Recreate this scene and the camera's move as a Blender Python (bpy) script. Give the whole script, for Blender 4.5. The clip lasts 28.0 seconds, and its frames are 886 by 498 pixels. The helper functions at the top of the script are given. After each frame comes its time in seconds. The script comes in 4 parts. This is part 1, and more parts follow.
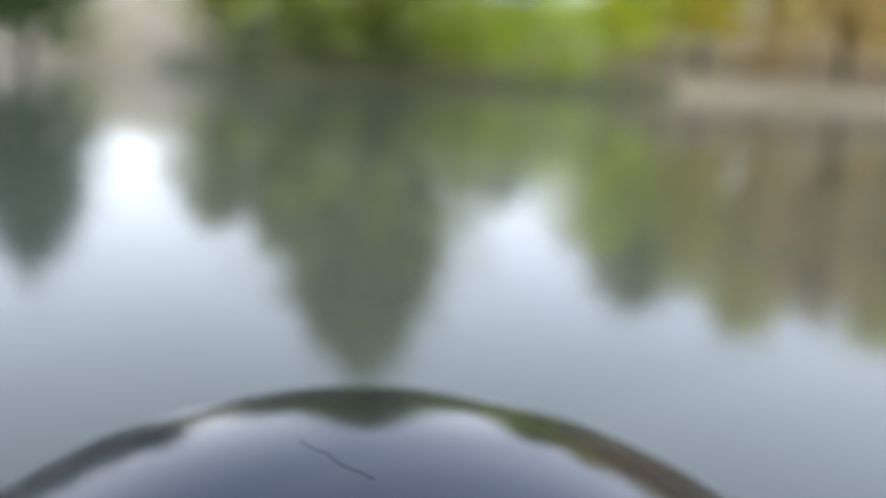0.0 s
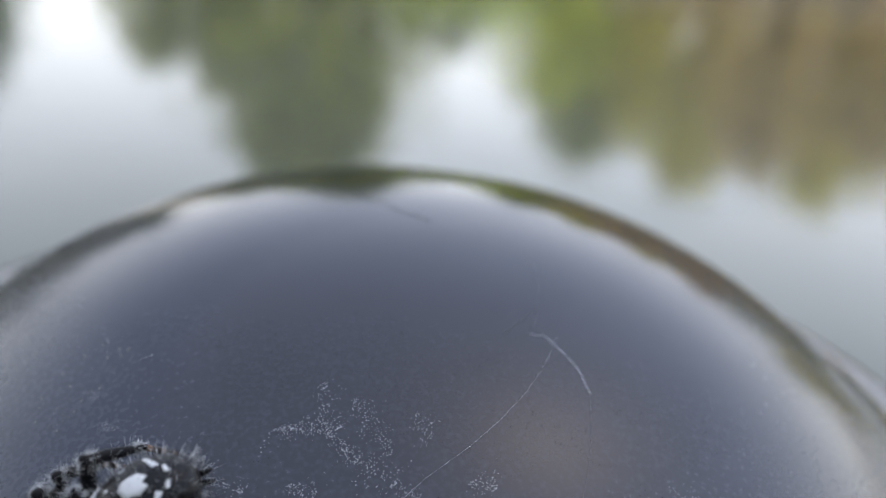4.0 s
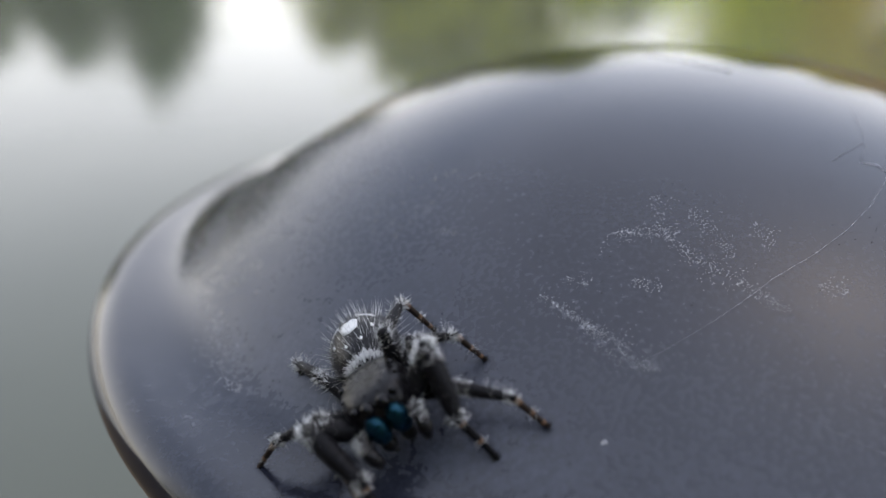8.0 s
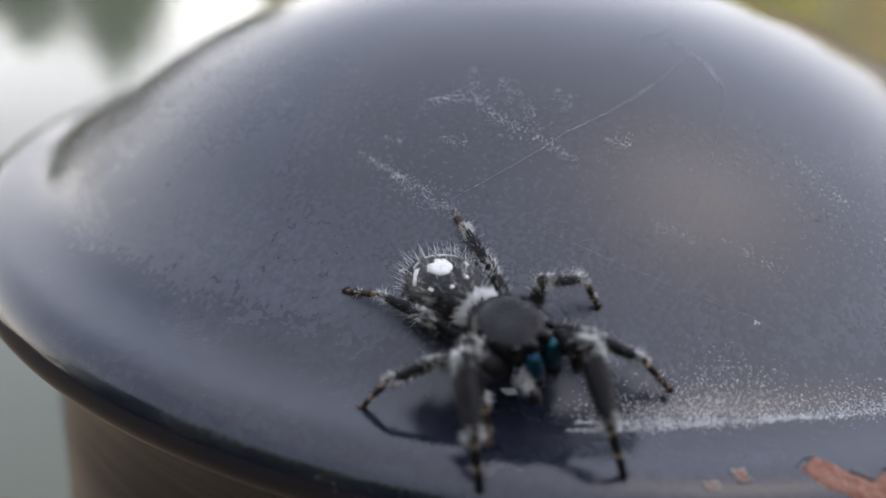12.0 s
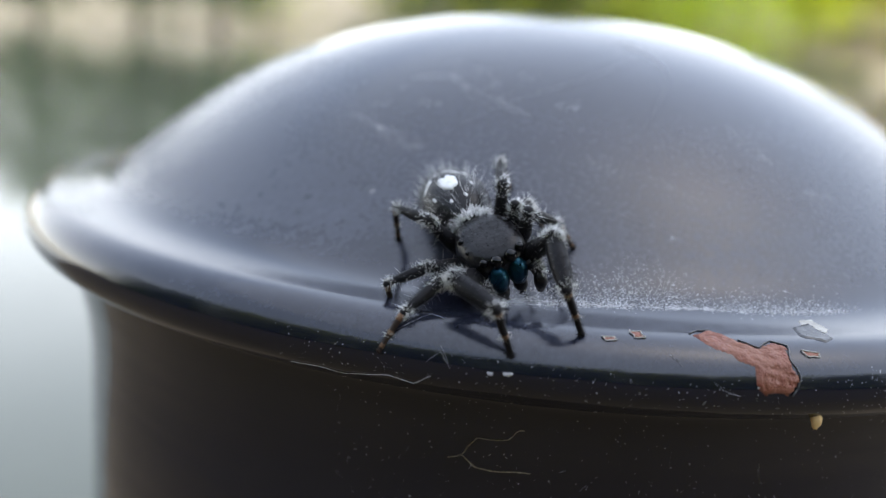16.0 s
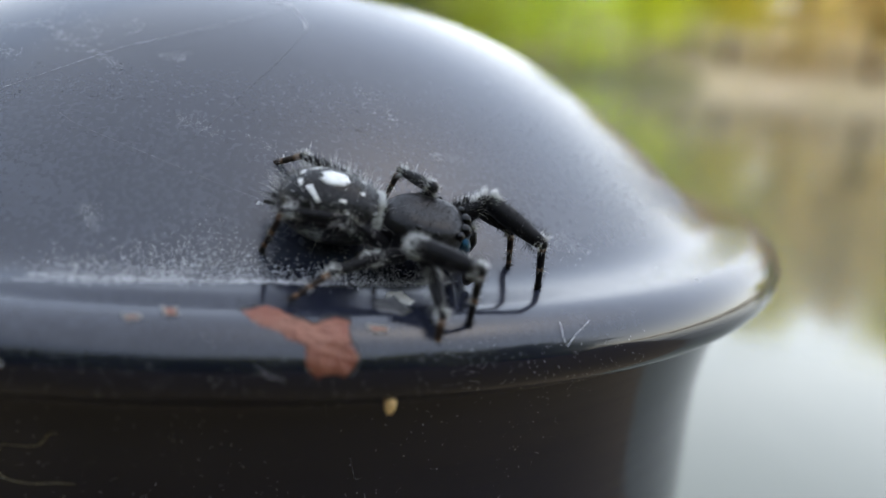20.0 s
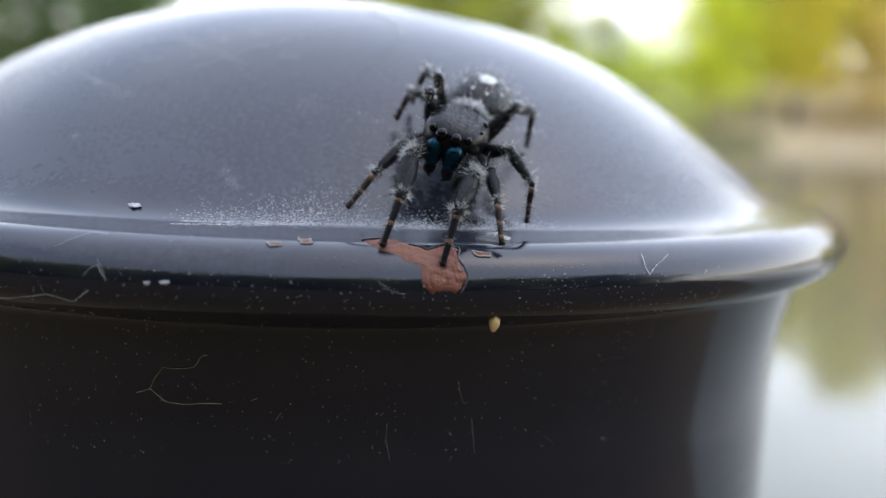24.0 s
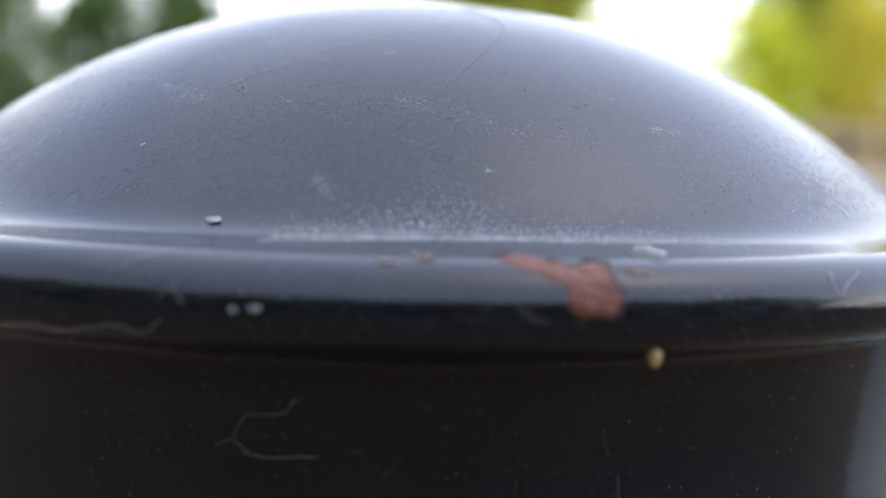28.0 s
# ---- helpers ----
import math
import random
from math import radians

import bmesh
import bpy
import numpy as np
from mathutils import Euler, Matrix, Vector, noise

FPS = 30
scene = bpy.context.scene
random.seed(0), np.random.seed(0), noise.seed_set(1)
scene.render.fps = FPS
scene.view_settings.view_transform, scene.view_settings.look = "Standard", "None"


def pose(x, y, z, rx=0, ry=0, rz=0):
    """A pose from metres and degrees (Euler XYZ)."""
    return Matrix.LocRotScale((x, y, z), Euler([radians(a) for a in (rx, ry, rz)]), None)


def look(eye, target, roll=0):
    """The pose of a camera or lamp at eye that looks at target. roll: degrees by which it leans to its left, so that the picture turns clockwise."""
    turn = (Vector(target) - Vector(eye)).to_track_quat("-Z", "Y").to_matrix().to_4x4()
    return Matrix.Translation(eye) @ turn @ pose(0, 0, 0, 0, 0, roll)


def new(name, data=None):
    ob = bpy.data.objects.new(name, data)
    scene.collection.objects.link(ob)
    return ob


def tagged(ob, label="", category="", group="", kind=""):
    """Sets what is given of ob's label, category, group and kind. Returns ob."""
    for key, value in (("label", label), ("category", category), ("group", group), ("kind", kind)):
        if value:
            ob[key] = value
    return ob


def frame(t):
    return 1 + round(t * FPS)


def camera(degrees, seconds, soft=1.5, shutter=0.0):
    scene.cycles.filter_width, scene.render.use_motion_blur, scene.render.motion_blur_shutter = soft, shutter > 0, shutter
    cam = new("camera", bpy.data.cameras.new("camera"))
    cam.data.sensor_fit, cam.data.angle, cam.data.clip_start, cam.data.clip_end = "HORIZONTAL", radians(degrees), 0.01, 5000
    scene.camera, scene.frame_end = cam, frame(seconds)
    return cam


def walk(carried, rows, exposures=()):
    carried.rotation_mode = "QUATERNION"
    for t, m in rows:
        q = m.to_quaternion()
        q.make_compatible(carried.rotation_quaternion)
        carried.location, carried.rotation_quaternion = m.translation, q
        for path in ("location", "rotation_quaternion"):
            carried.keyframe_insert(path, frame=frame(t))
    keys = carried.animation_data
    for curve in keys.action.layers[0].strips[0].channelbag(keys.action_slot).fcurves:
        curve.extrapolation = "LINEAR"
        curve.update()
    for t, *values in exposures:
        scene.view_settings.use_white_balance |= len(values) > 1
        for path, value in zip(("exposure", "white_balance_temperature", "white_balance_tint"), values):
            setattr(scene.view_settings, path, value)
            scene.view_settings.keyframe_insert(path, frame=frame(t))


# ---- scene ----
from mathutils.bvhtree import BVHTree

# ---- the camera and its walk ----
cam = camera(51.95, 28.0, soft=1.1, shutter=0.0)
cam.data.dof.use_dof, cam.data.dof.focus_distance, cam.data.dof.aperture_fstop = True, 0.0555, 19
walk(cam, [(t, pose(*p)) for t, *p in (
    (0.0, 0.00976, -0.06571, 1.05084, 78.60, -2.88, 5.24),
    (0.5, 0.00928, -0.06753, 1.05041, 78.27, -3.62, 4.27),
    (1.0, 0.01117, -0.06630, 1.04838, 76.92, -3.55, 5.03),
    (1.5, 0.01034, -0.06882, 1.04830, 74.24, -3.28, 5.22),
    (2.0, 0.01223, -0.06963, 1.04729, 72.17, -3.00, 4.73),
    (2.5, 0.01192, -0.06983, 1.04841, 69.01, -3.09, 4.56),
    (4.5, -0.00049, -0.08094, 1.04377, 69.94, -5.64, 2.10),
    (5.0, -0.00209, -0.08409, 1.04068, 70.32, -4.24, 9.37),
    (5.5, -0.00299, -0.08777, 1.03872, 69.83, -3.50, 12.57),
    (6.0, -0.00424, -0.08874, 1.03882, 69.49, -2.99, 13.91),
    (6.5, -0.00514, -0.08747, 1.03651, 69.37, -2.25, 15.10),
    (7.0, -0.00753, -0.08519, 1.03430, 68.08, -2.06, 14.60),
    (7.5, -0.00574, -0.08375, 1.03411, 68.86, -3.08, 13.48),
    (8.0, -0.00664, -0.08388, 1.03541, 67.64, -2.71, 12.71),
    (8.5, -0.00455, -0.08479, 1.03404, 67.49, -2.73, 13.44),
    (9.0, -0.00424, -0.08300, 1.03584, 66.06, -3.11, 11.83),
    (9.5, -0.00254, -0.08451, 1.03512, 66.81, -3.72, 12.00),
    (10.0, 0.00262, -0.08456, 1.03550, 63.83, -3.71, 10.41),
    (10.5, 0.00196, -0.08551, 1.03631, 64.01, -3.83, 10.19),
    (11.0, 0.00191, -0.08780, 1.03324, 65.63, -4.16, 9.84),
    (11.5, 0.00401, -0.08792, 1.03238, 66.44, -4.10, 9.81),
    (12.0, 0.00429, -0.09008, 1.03087, 66.35, -3.29, 10.53),
    (12.5, 0.00807, -0.09419, 1.03009, 67.63, -3.09, 10.58),
    (14.5, 0.01440, -0.09507, 1.02050, 73.24, -3.15, 15.13),
    (15.0, 0.01421, -0.09913, 1.01815, 76.07, -4.12, 14.94),
    (15.5, 0.01537, -0.10123, 1.01850, 77.00, -4.41, 14.72),
    (16.0, 0.01584, -0.10190, 1.01897, 76.52, -4.07, 15.96),
    (16.5, 0.01593, -0.10159, 1.01804, 78.24, -4.87, 13.60),
    (17.0, 0.01820, -0.10017, 1.01846, 78.06, -4.83, 13.49),
    (17.5, 0.02012, -0.09758, 1.01779, 77.98, -4.62, 13.09),
    (18.0, 0.02044, -0.09367, 1.01759, 76.31, -4.56, 12.13),
    (18.5, 0.02170, -0.09225, 1.01645, 76.91, -4.53, 12.10),
    (19.0, 0.02744, -0.09142, 1.01597, 76.56, -5.29, 8.69),
    (19.5, 0.02965, -0.09187, 1.01658, 76.68, -5.47, 7.55),
    (20.0, 0.03126, -0.09099, 1.01647, 77.39, -5.20, 6.80),
    (20.5, 0.03065, -0.09009, 1.01662, 76.66, -5.20, 6.68),
    (21.0, 0.03139, -0.09109, 1.01697, 77.65, -4.88, 6.83),
    (21.5, 0.03076, -0.09412, 1.01731, 78.04, -4.54, 6.67),
    (22.0, 0.02904, -0.09519, 1.01705, 78.20, -3.49, 10.42),
    (22.5, 0.02938, -0.09584, 1.01477, 80.25, -3.45, 10.26),
    (24.5, 0.03144, -0.09990, 1.00968, 81.82, -2.21, 10.98),
    (25.0, 0.03022, -0.09741, 1.00963, 82.00, -1.84, 11.24),
    (25.5, 0.02744, -0.09432, 1.00764, 81.68, -1.54, 13.04),
    (26.0, 0.02670, -0.09147, 1.00572, 81.96, -1.22, 14.77),
    (26.5, 0.02503, -0.09090, 1.00576, 82.07, -1.51, 14.62),
    (27.0, 0.02620, -0.09050, 1.00573, 83.19, -1.69, 13.47),
    (27.5, 0.02498, -0.09038, 1.00588, 83.47, -1.52, 13.60),
    (28.0, 0.02482, -0.09094, 1.00732, 84.09, -1.54, 13.57),
)], exposures=[
    (0.0, 1.36, 6550, 10), (2.5, 1.36, 6600, 10), (5.0, 1.45, 7350, 11), (8.0, 1.52, 7550, 11), (10.0, 1.62, 7700, 12), (12.5, 1.8, 7750, 12),
    (14.5, 2.05, 7450, 9), (18.0, 2.05, 7050, 7), (20.0, 1.92, 7350, 6), (24.5, 1.98, 7150, 10), (26.5, 1.95, 6700, 10), (28.0, 1.82, 7000, 11)])

# ---- measures ----
U, BRIM = 0.15588, 1.0  # metres to a cap unit; height of the brim
RIM, NECK = 0.3464, 0.3108  # radii of the brim and the neck
# in brim radii: the dome's curve, the brim's height, slope and the hollow between them, half the brim's edge, the cove below
CROWN, BULGE, DROP, SHELF, TILT, HOLLOW, EDGE, COVE = 0.4019, 0.3392, 0.1780, 0.0472, -0.0587, 0.0185, 0.0474, 0.2146
MM = 0.0010189  # metres to a spider's millimetre
SKY, SUN, SUN_AZIMUTH, SUN_HEIGHT, SUN_WIDE = 0.15, 0.22, 68, 66, 120
POND, SHORE = -0.3, 72.0
# ---- world, sun and exposure ----
world = bpy.data.worlds.new("sky")
scene.world = world
world.use_nodes = True
wn, wl = world.node_tree.nodes, world.node_tree.links
sky = wn.new("ShaderNodeTexSky")
sky.sky_type, sky.sun_disc = "NISHITA", False
sky.sun_elevation, sky.sun_rotation = radians(SUN_HEIGHT), radians(SUN_AZIMUTH)
sky.dust_density, sky.air_density, sky.ozone_density = 0.5, 1.0, 2.0
bg = wn["Background"]
# haze, thick towards the horizon, whitens the sky
veil = wn.new("ShaderNodeMix")
veil.data_type = "RGBA"
up_way, height = wn.new("ShaderNodeTexCoord"), wn.new("ShaderNodeSeparateXYZ")
thick = wn.new("ShaderNodeMapRange")
thick.interpolation_type = "SMOOTHSTEP"
thick.inputs["From Max"].default_value = 0.65
thick.inputs["To Min"].default_value, thick.inputs["To Max"].default_value = 0.66, 0.14
wl.new(up_way.outputs["Generated"], height.inputs[0])
wl.new(height.outputs[2], thick.inputs["Value"])
wl.new(thick.outputs[0], veil.inputs[0])
veil.inputs[7].default_value = (8.2, 8.2, 8.7, 1)
wl.new(sky.outputs[0], veil.inputs[6])
wl.new(veil.outputs[2], bg.inputs[0])
bg.inputs[1].default_value = SKY

sun = new("sun", bpy.data.lights.new("sun", "SUN"))
sun.data.energy, sun.data.angle, sun.data.color = SUN, radians(SUN_WIDE), (1.0, 0.97, 0.93)
sun.matrix_world = look(
    (20 * math.sin(radians(SUN_AZIMUTH)), 20 * math.cos(radians(SUN_AZIMUTH)), 20 * math.tan(radians(SUN_HEIGHT))), (0, 0, 0))

# ---- materials ----


def shader(name, base, rough, metal=0.0, second=None, scales=(80, 1200), amount=(0.6, 0.4), bump=0.0, bump_scale=None,
           ior=1.5, coat=0.0, island=0.0, spec=0.5, stretch=(1, 1, 1), rough_var=0.1):
    """A principled material with colour and gloss varied at two scales, and fine relief."""
    m = bpy.data.materials.new(name)
    m.use_nodes = True
    n, l = m.node_tree.nodes, m.node_tree.links
    p = n["Principled BSDF"]
    p.inputs["Metallic"].default_value, p.inputs["IOR"].default_value = metal, ior
    p.inputs["Coat Weight"].default_value, p.inputs["Specular IOR Level"].default_value = coat, spec
    p.inputs["Coat Roughness"].default_value = 0.12
    co = n.new("ShaderNodeTexCoord")
    mp = n.new("ShaderNodeMapping")
    mp.inputs["Scale"].default_value = stretch
    l.new(co.outputs["Object"], mp.inputs[0])
    facs = []
    for s in scales:
        t = n.new("ShaderNodeTexNoise")
        t.inputs["Scale"].default_value, t.inputs["Detail"].default_value = s, 4
        l.new(mp.outputs[0], t.inputs["Vector"])
        facs.append(t.outputs["Fac"])
    second = second or tuple(c * 0.55 for c in base)
    last = None
    for f, a in zip(facs, amount):
        r = n.new("ShaderNodeMapRange")
        r.inputs["From Min"].default_value, r.inputs["From Max"].default_value = 0.35, 0.68
        r.inputs["To Max"].default_value = a
        l.new(f, r.inputs["Value"])
        mix = n.new("ShaderNodeMix")
        mix.data_type = "RGBA"
        mix.inputs[6].default_value, mix.inputs[7].default_value = (*base, 1), (*second, 1)
        if last:
            l.new(last, mix.inputs[6])
        l.new(r.outputs[0], mix.inputs[0])
        last = mix.outputs[2]
    if island:
        g = n.new("ShaderNodeNewGeometry")
        h = n.new("ShaderNodeHueSaturation")
        r = n.new("ShaderNodeMapRange")
        r.inputs["To Min"].default_value, r.inputs["To Max"].default_value = 1 - island, 1 + island
        l.new(g.outputs["Random Per Island"], r.inputs["Value"])
        l.new(r.outputs[0], h.inputs["Value"])
        l.new(last, h.inputs["Color"])
        last = h.outputs[0]
    l.new(last, p.inputs["Base Color"])
    r = n.new("ShaderNodeMapRange")
    r.inputs["To Min"].default_value, r.inputs["To Max"].default_value = max(rough - rough_var, 0.02), min(rough + rough_var, 1)
    l.new(facs[-1], r.inputs["Value"])
    l.new(r.outputs[0], p.inputs["Roughness"])
    if bump:
        t = n.new("ShaderNodeTexNoise")
        t.inputs["Scale"].default_value, t.inputs["Detail"].default_value = bump_scale or scales[-1], 3
        l.new(mp.outputs[0], t.inputs["Vector"])
        b = n.new("ShaderNodeBump")
        b.inputs["Strength"].default_value, b.inputs["Distance"].default_value = 1.0, bump
        l.new(t.outputs["Fac"], b.inputs["Height"])
        l.new(b.outputs[0], p.inputs["Normal"])
    return m


def paint_shader():
    """Old black enamel: glossy, with a film of pale dust where it faces up."""
    m = shader("black_enamel", (0.0020, 0.0026, 0.0075), 0.075, second=(0.0032, 0.0040, 0.011), scales=(45, 200), rough_var=0.05,
               bump=0.000006, bump_scale=200)
    n, l = m.node_tree.nodes, m.node_tree.links
    p = n["Principled BSDF"]
    base, rough = p.inputs["Base Color"].links[0].from_socket, p.inputs["Roughness"].links[0].from_socket
    co = n.new("ShaderNodeTexCoord")

    def noise_mask(scale, lo, hi, top, detail=5):
        t = n.new("ShaderNodeTexNoise")
        t.inputs["Scale"].default_value, t.inputs["Detail"].default_value = scale, detail
        l.new(co.outputs["Object"], t.inputs["Vector"])
        r = n.new("ShaderNodeMapRange")
        r.inputs["From Min"].default_value, r.inputs["From Max"].default_value, r.inputs["To Max"].default_value = lo, hi, top
        l.new(t.outputs["Fac"], r.inputs["Value"])
        return r.outputs[0]

    def maths(op, a, b):
        k = n.new("ShaderNodeMath")
        k.operation = op
        for i, v in enumerate((a, b)):
            if isinstance(v, float):
                k.inputs[i].default_value = v
            else:
                l.new(v, k.inputs[i])
        return k.outputs[0]

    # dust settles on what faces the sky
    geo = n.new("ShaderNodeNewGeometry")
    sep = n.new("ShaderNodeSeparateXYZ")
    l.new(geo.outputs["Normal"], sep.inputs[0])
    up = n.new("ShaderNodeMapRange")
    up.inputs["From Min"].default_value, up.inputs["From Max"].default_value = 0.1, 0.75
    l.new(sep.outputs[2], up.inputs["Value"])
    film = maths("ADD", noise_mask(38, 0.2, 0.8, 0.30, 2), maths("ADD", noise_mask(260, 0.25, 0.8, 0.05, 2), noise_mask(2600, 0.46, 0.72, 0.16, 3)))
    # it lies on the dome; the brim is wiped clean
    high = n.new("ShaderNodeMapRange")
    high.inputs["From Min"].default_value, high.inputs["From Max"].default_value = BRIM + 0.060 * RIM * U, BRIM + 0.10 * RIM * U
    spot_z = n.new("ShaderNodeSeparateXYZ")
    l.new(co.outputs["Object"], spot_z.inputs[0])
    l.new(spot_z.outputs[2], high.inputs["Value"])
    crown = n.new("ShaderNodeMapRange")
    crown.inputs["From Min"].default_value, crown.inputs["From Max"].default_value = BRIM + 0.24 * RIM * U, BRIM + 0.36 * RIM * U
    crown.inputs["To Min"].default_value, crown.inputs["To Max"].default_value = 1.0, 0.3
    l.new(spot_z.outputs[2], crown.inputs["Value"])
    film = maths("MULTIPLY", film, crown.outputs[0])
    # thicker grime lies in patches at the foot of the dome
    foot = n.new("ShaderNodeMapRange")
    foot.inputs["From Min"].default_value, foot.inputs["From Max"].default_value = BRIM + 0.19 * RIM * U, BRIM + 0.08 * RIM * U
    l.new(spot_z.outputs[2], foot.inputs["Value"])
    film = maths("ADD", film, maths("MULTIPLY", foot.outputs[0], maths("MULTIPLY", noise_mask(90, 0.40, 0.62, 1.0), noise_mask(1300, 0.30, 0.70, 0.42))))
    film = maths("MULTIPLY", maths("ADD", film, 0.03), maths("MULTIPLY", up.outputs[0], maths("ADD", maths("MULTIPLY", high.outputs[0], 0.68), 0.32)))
    # the upright sides were brushed round: faint level ripples
    way = n.new("ShaderNodeMapping")
    way.inputs["Scale"].default_value = (26, 26, 330)
    l.new(co.outputs["Object"], way.inputs[0])
    ripple = n.new("ShaderNodeTexNoise")
    ripple.inputs["Scale"].default_value, ripple.inputs["Detail"].default_value = 1.0, 4
    l.new(way.outputs[0], ripple.inputs["Vector"])
    side = n.new("ShaderNodeMapRange")
    side.inputs["From Min"].default_value, side.inputs["From Max"].default_value = 0.35, 0.05
    l.new(sep.outputs[2], side.inputs["Value"])
    brush = n.new("ShaderNodeBump")
    brush.inputs["Distance"].default_value = 0.00016
    l.new(side.outputs[0], brush.inputs["Strength"])
    l.new(ripple.outputs["Fac"], brush.inputs["Height"])
    l.new(p.inputs["Normal"].links[0].from_socket, brush.inputs["Normal"])
    l.new(brush.outputs[0], p.inputs["Normal"])
    film = maths("ADD", film, maths("MULTIPLY", side.outputs[0], maths("MULTIPLY", ripple.outputs["Fac"], 0.07)))
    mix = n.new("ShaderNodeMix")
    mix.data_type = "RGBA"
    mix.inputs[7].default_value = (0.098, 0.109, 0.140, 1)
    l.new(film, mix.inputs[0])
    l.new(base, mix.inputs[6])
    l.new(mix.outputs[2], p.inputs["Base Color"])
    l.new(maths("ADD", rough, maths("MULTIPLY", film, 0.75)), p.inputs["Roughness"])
    return m


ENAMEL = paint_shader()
PRIMER = shader("red_primer", (0.15, 0.036, 0.020), 0.45, spec=0.3, second=(0.19, 0.080, 0.050), scales=(420, 2600), amount=(0.9, 0.75), bump=0.0004, bump_scale=1500, rough_var=0.2)
FLAKE = shader("paint_flake", (0.02, 0.02, 0.022), 0.3, second=(0.06, 0.06, 0.06), scales=(600, 3000))
CHALK = shader("chalk", (0.46, 0.46, 0.47), 0.85, second=(0.25, 0.25, 0.26), scales=(800, 5000), island=0.35)
PIT = shader("pit", (0.003, 0.003, 0.003), 1.0, second=(0.006, 0.005, 0.004), scales=(800, 5000), spec=0.0)
GRIT = shader("grit", (0.42, 0.41, 0.38), 0.8, second=(0.15, 0.14, 0.12), scales=(800, 5000), island=0.5)
CRUST = shader("crust", (0.40, 0.40, 0.41), 0.9, second=(0.18, 0.18, 0.185), scales=(800, 5000), island=0.5)
FAINT = shader("faint_fibre", (0.20, 0.20, 0.21), 0.6, second=(0.12, 0.12, 0.13), scales=(500, 5000))
SILK = shader("silk", (0.75, 0.75, 0.78), 0.35, second=(0.55, 0.55, 0.58), scales=(500, 5000))
STRAW = shader("straw_fibre", (0.45, 0.38, 0.25), 0.6, second=(0.3, 0.24, 0.15), scales=(500, 5000))
AMBER = shader("amber_grain", (0.62, 0.36, 0.11), 0.45, second=(0.75, 0.55, 0.3), scales=(900, 4000), bump=0.0001, bump_scale=2500)
CUTICLE = shader("black_cuticle", (0.003, 0.003, 0.004), 0.30, second=(0.008, 0.007, 0.008), scales=(700, 5000), bump=0.00005, bump_scale=2600, spec=0.22)
LEGSKIN = shader("leg_cuticle", (0.004, 0.004, 0.005), 0.42, second=(0.011, 0.010, 0.011), scales=(700, 4500), bump=0.00002, bump_scale=4000, spec=0.10)
TARSUS = shader("brown_tarsus", (0.008, 0.006, 0.005), 0.55, second=(0.04, 0.02, 0.011), scales=(500, 1300), spec=0.2)
PALERING = shader("pale_ring", (0.17, 0.10, 0.06), 0.55, second=(0.06, 0.025, 0.014), scales=(800, 4000), spec=0.2)
WHITEHAIR = shader("white_hair", (0.72, 0.72, 0.70), 0.6, second=(0.5, 0.5, 0.5), scales=(700, 4000), island=0.25)
GREYHAIR = shader("grey_hair", (0.22, 0.22, 0.23), 0.55, second=(0.08, 0.08, 0.08), scales=(700, 4000), island=0.5)
BLACKHAIR = shader("black_hair", (0.006, 0.006, 0.007), 0.5, second=(0.014, 0.014, 0.014), scales=(700, 4000), island=0.4, spec=0.12)
EYE = shader("eye_lens", (0.001, 0.001, 0.0015), 0.03, second=(0.003, 0.003, 0.005), scales=(900, 4000), spec=0.22, rough_var=0.01)
TEAL = shader("iridescent_teal", (0.001, 0.020, 0.070), 0.30, metal=0.8, second=(0.002, 0.040, 0.045), scales=(330, 2500), bump=0.00004, bump_scale=4500)
WATER = shader("pond_water", (0.085, 0.09, 0.066), 0.07, second=(0.10, 0.105, 0.08), scales=(0.2, 2), bump=0.006, bump_scale=1.3,
               ior=1.33, rough_var=0.02, stretch=(1, 0.45, 1))
SOIL = shader("bank_soil", (0.52, 0.40, 0.28), 0.95, second=(0.36, 0.30, 0.14), scales=(0.25, 4), bump=0.03, bump_scale=5)
TURF = shader("damp_turf", (0.078, 0.056, 0.030), 0.95, second=(0.12, 0.085, 0.05), scales=(1.5, 14), bump=0.02, bump_scale=12)
BARK = shader("bark", (0.12, 0.085, 0.06), 0.9, second=(0.05, 0.04, 0.03), scales=(3, 20), bump=0.02, bump_scale=12)


def leaf_shader(name, base, second):
    m = shader(name, base, 0.55, second=second, scales=(0.5, 5), island=0.45)
    m.node_tree.nodes["Principled BSDF"].inputs["Transmission Weight"].default_value = 0.0
    n, l = m.node_tree.nodes, m.node_tree.links
    p = n["Principled BSDF"]
    thin, add = n.new("ShaderNodeBsdfTranslucent"), n.new("ShaderNodeMixShader")
    l.new(p.inputs["Base Color"].links[0].from_socket, thin.inputs[0])
    add.inputs[0].default_value = 0.4
    l.new(p.outputs[0], add.inputs[1])
    l.new(thin.outputs[0], add.inputs[2])
    l.new(add.outputs[0], n["Material Output"].inputs[0])
    return m


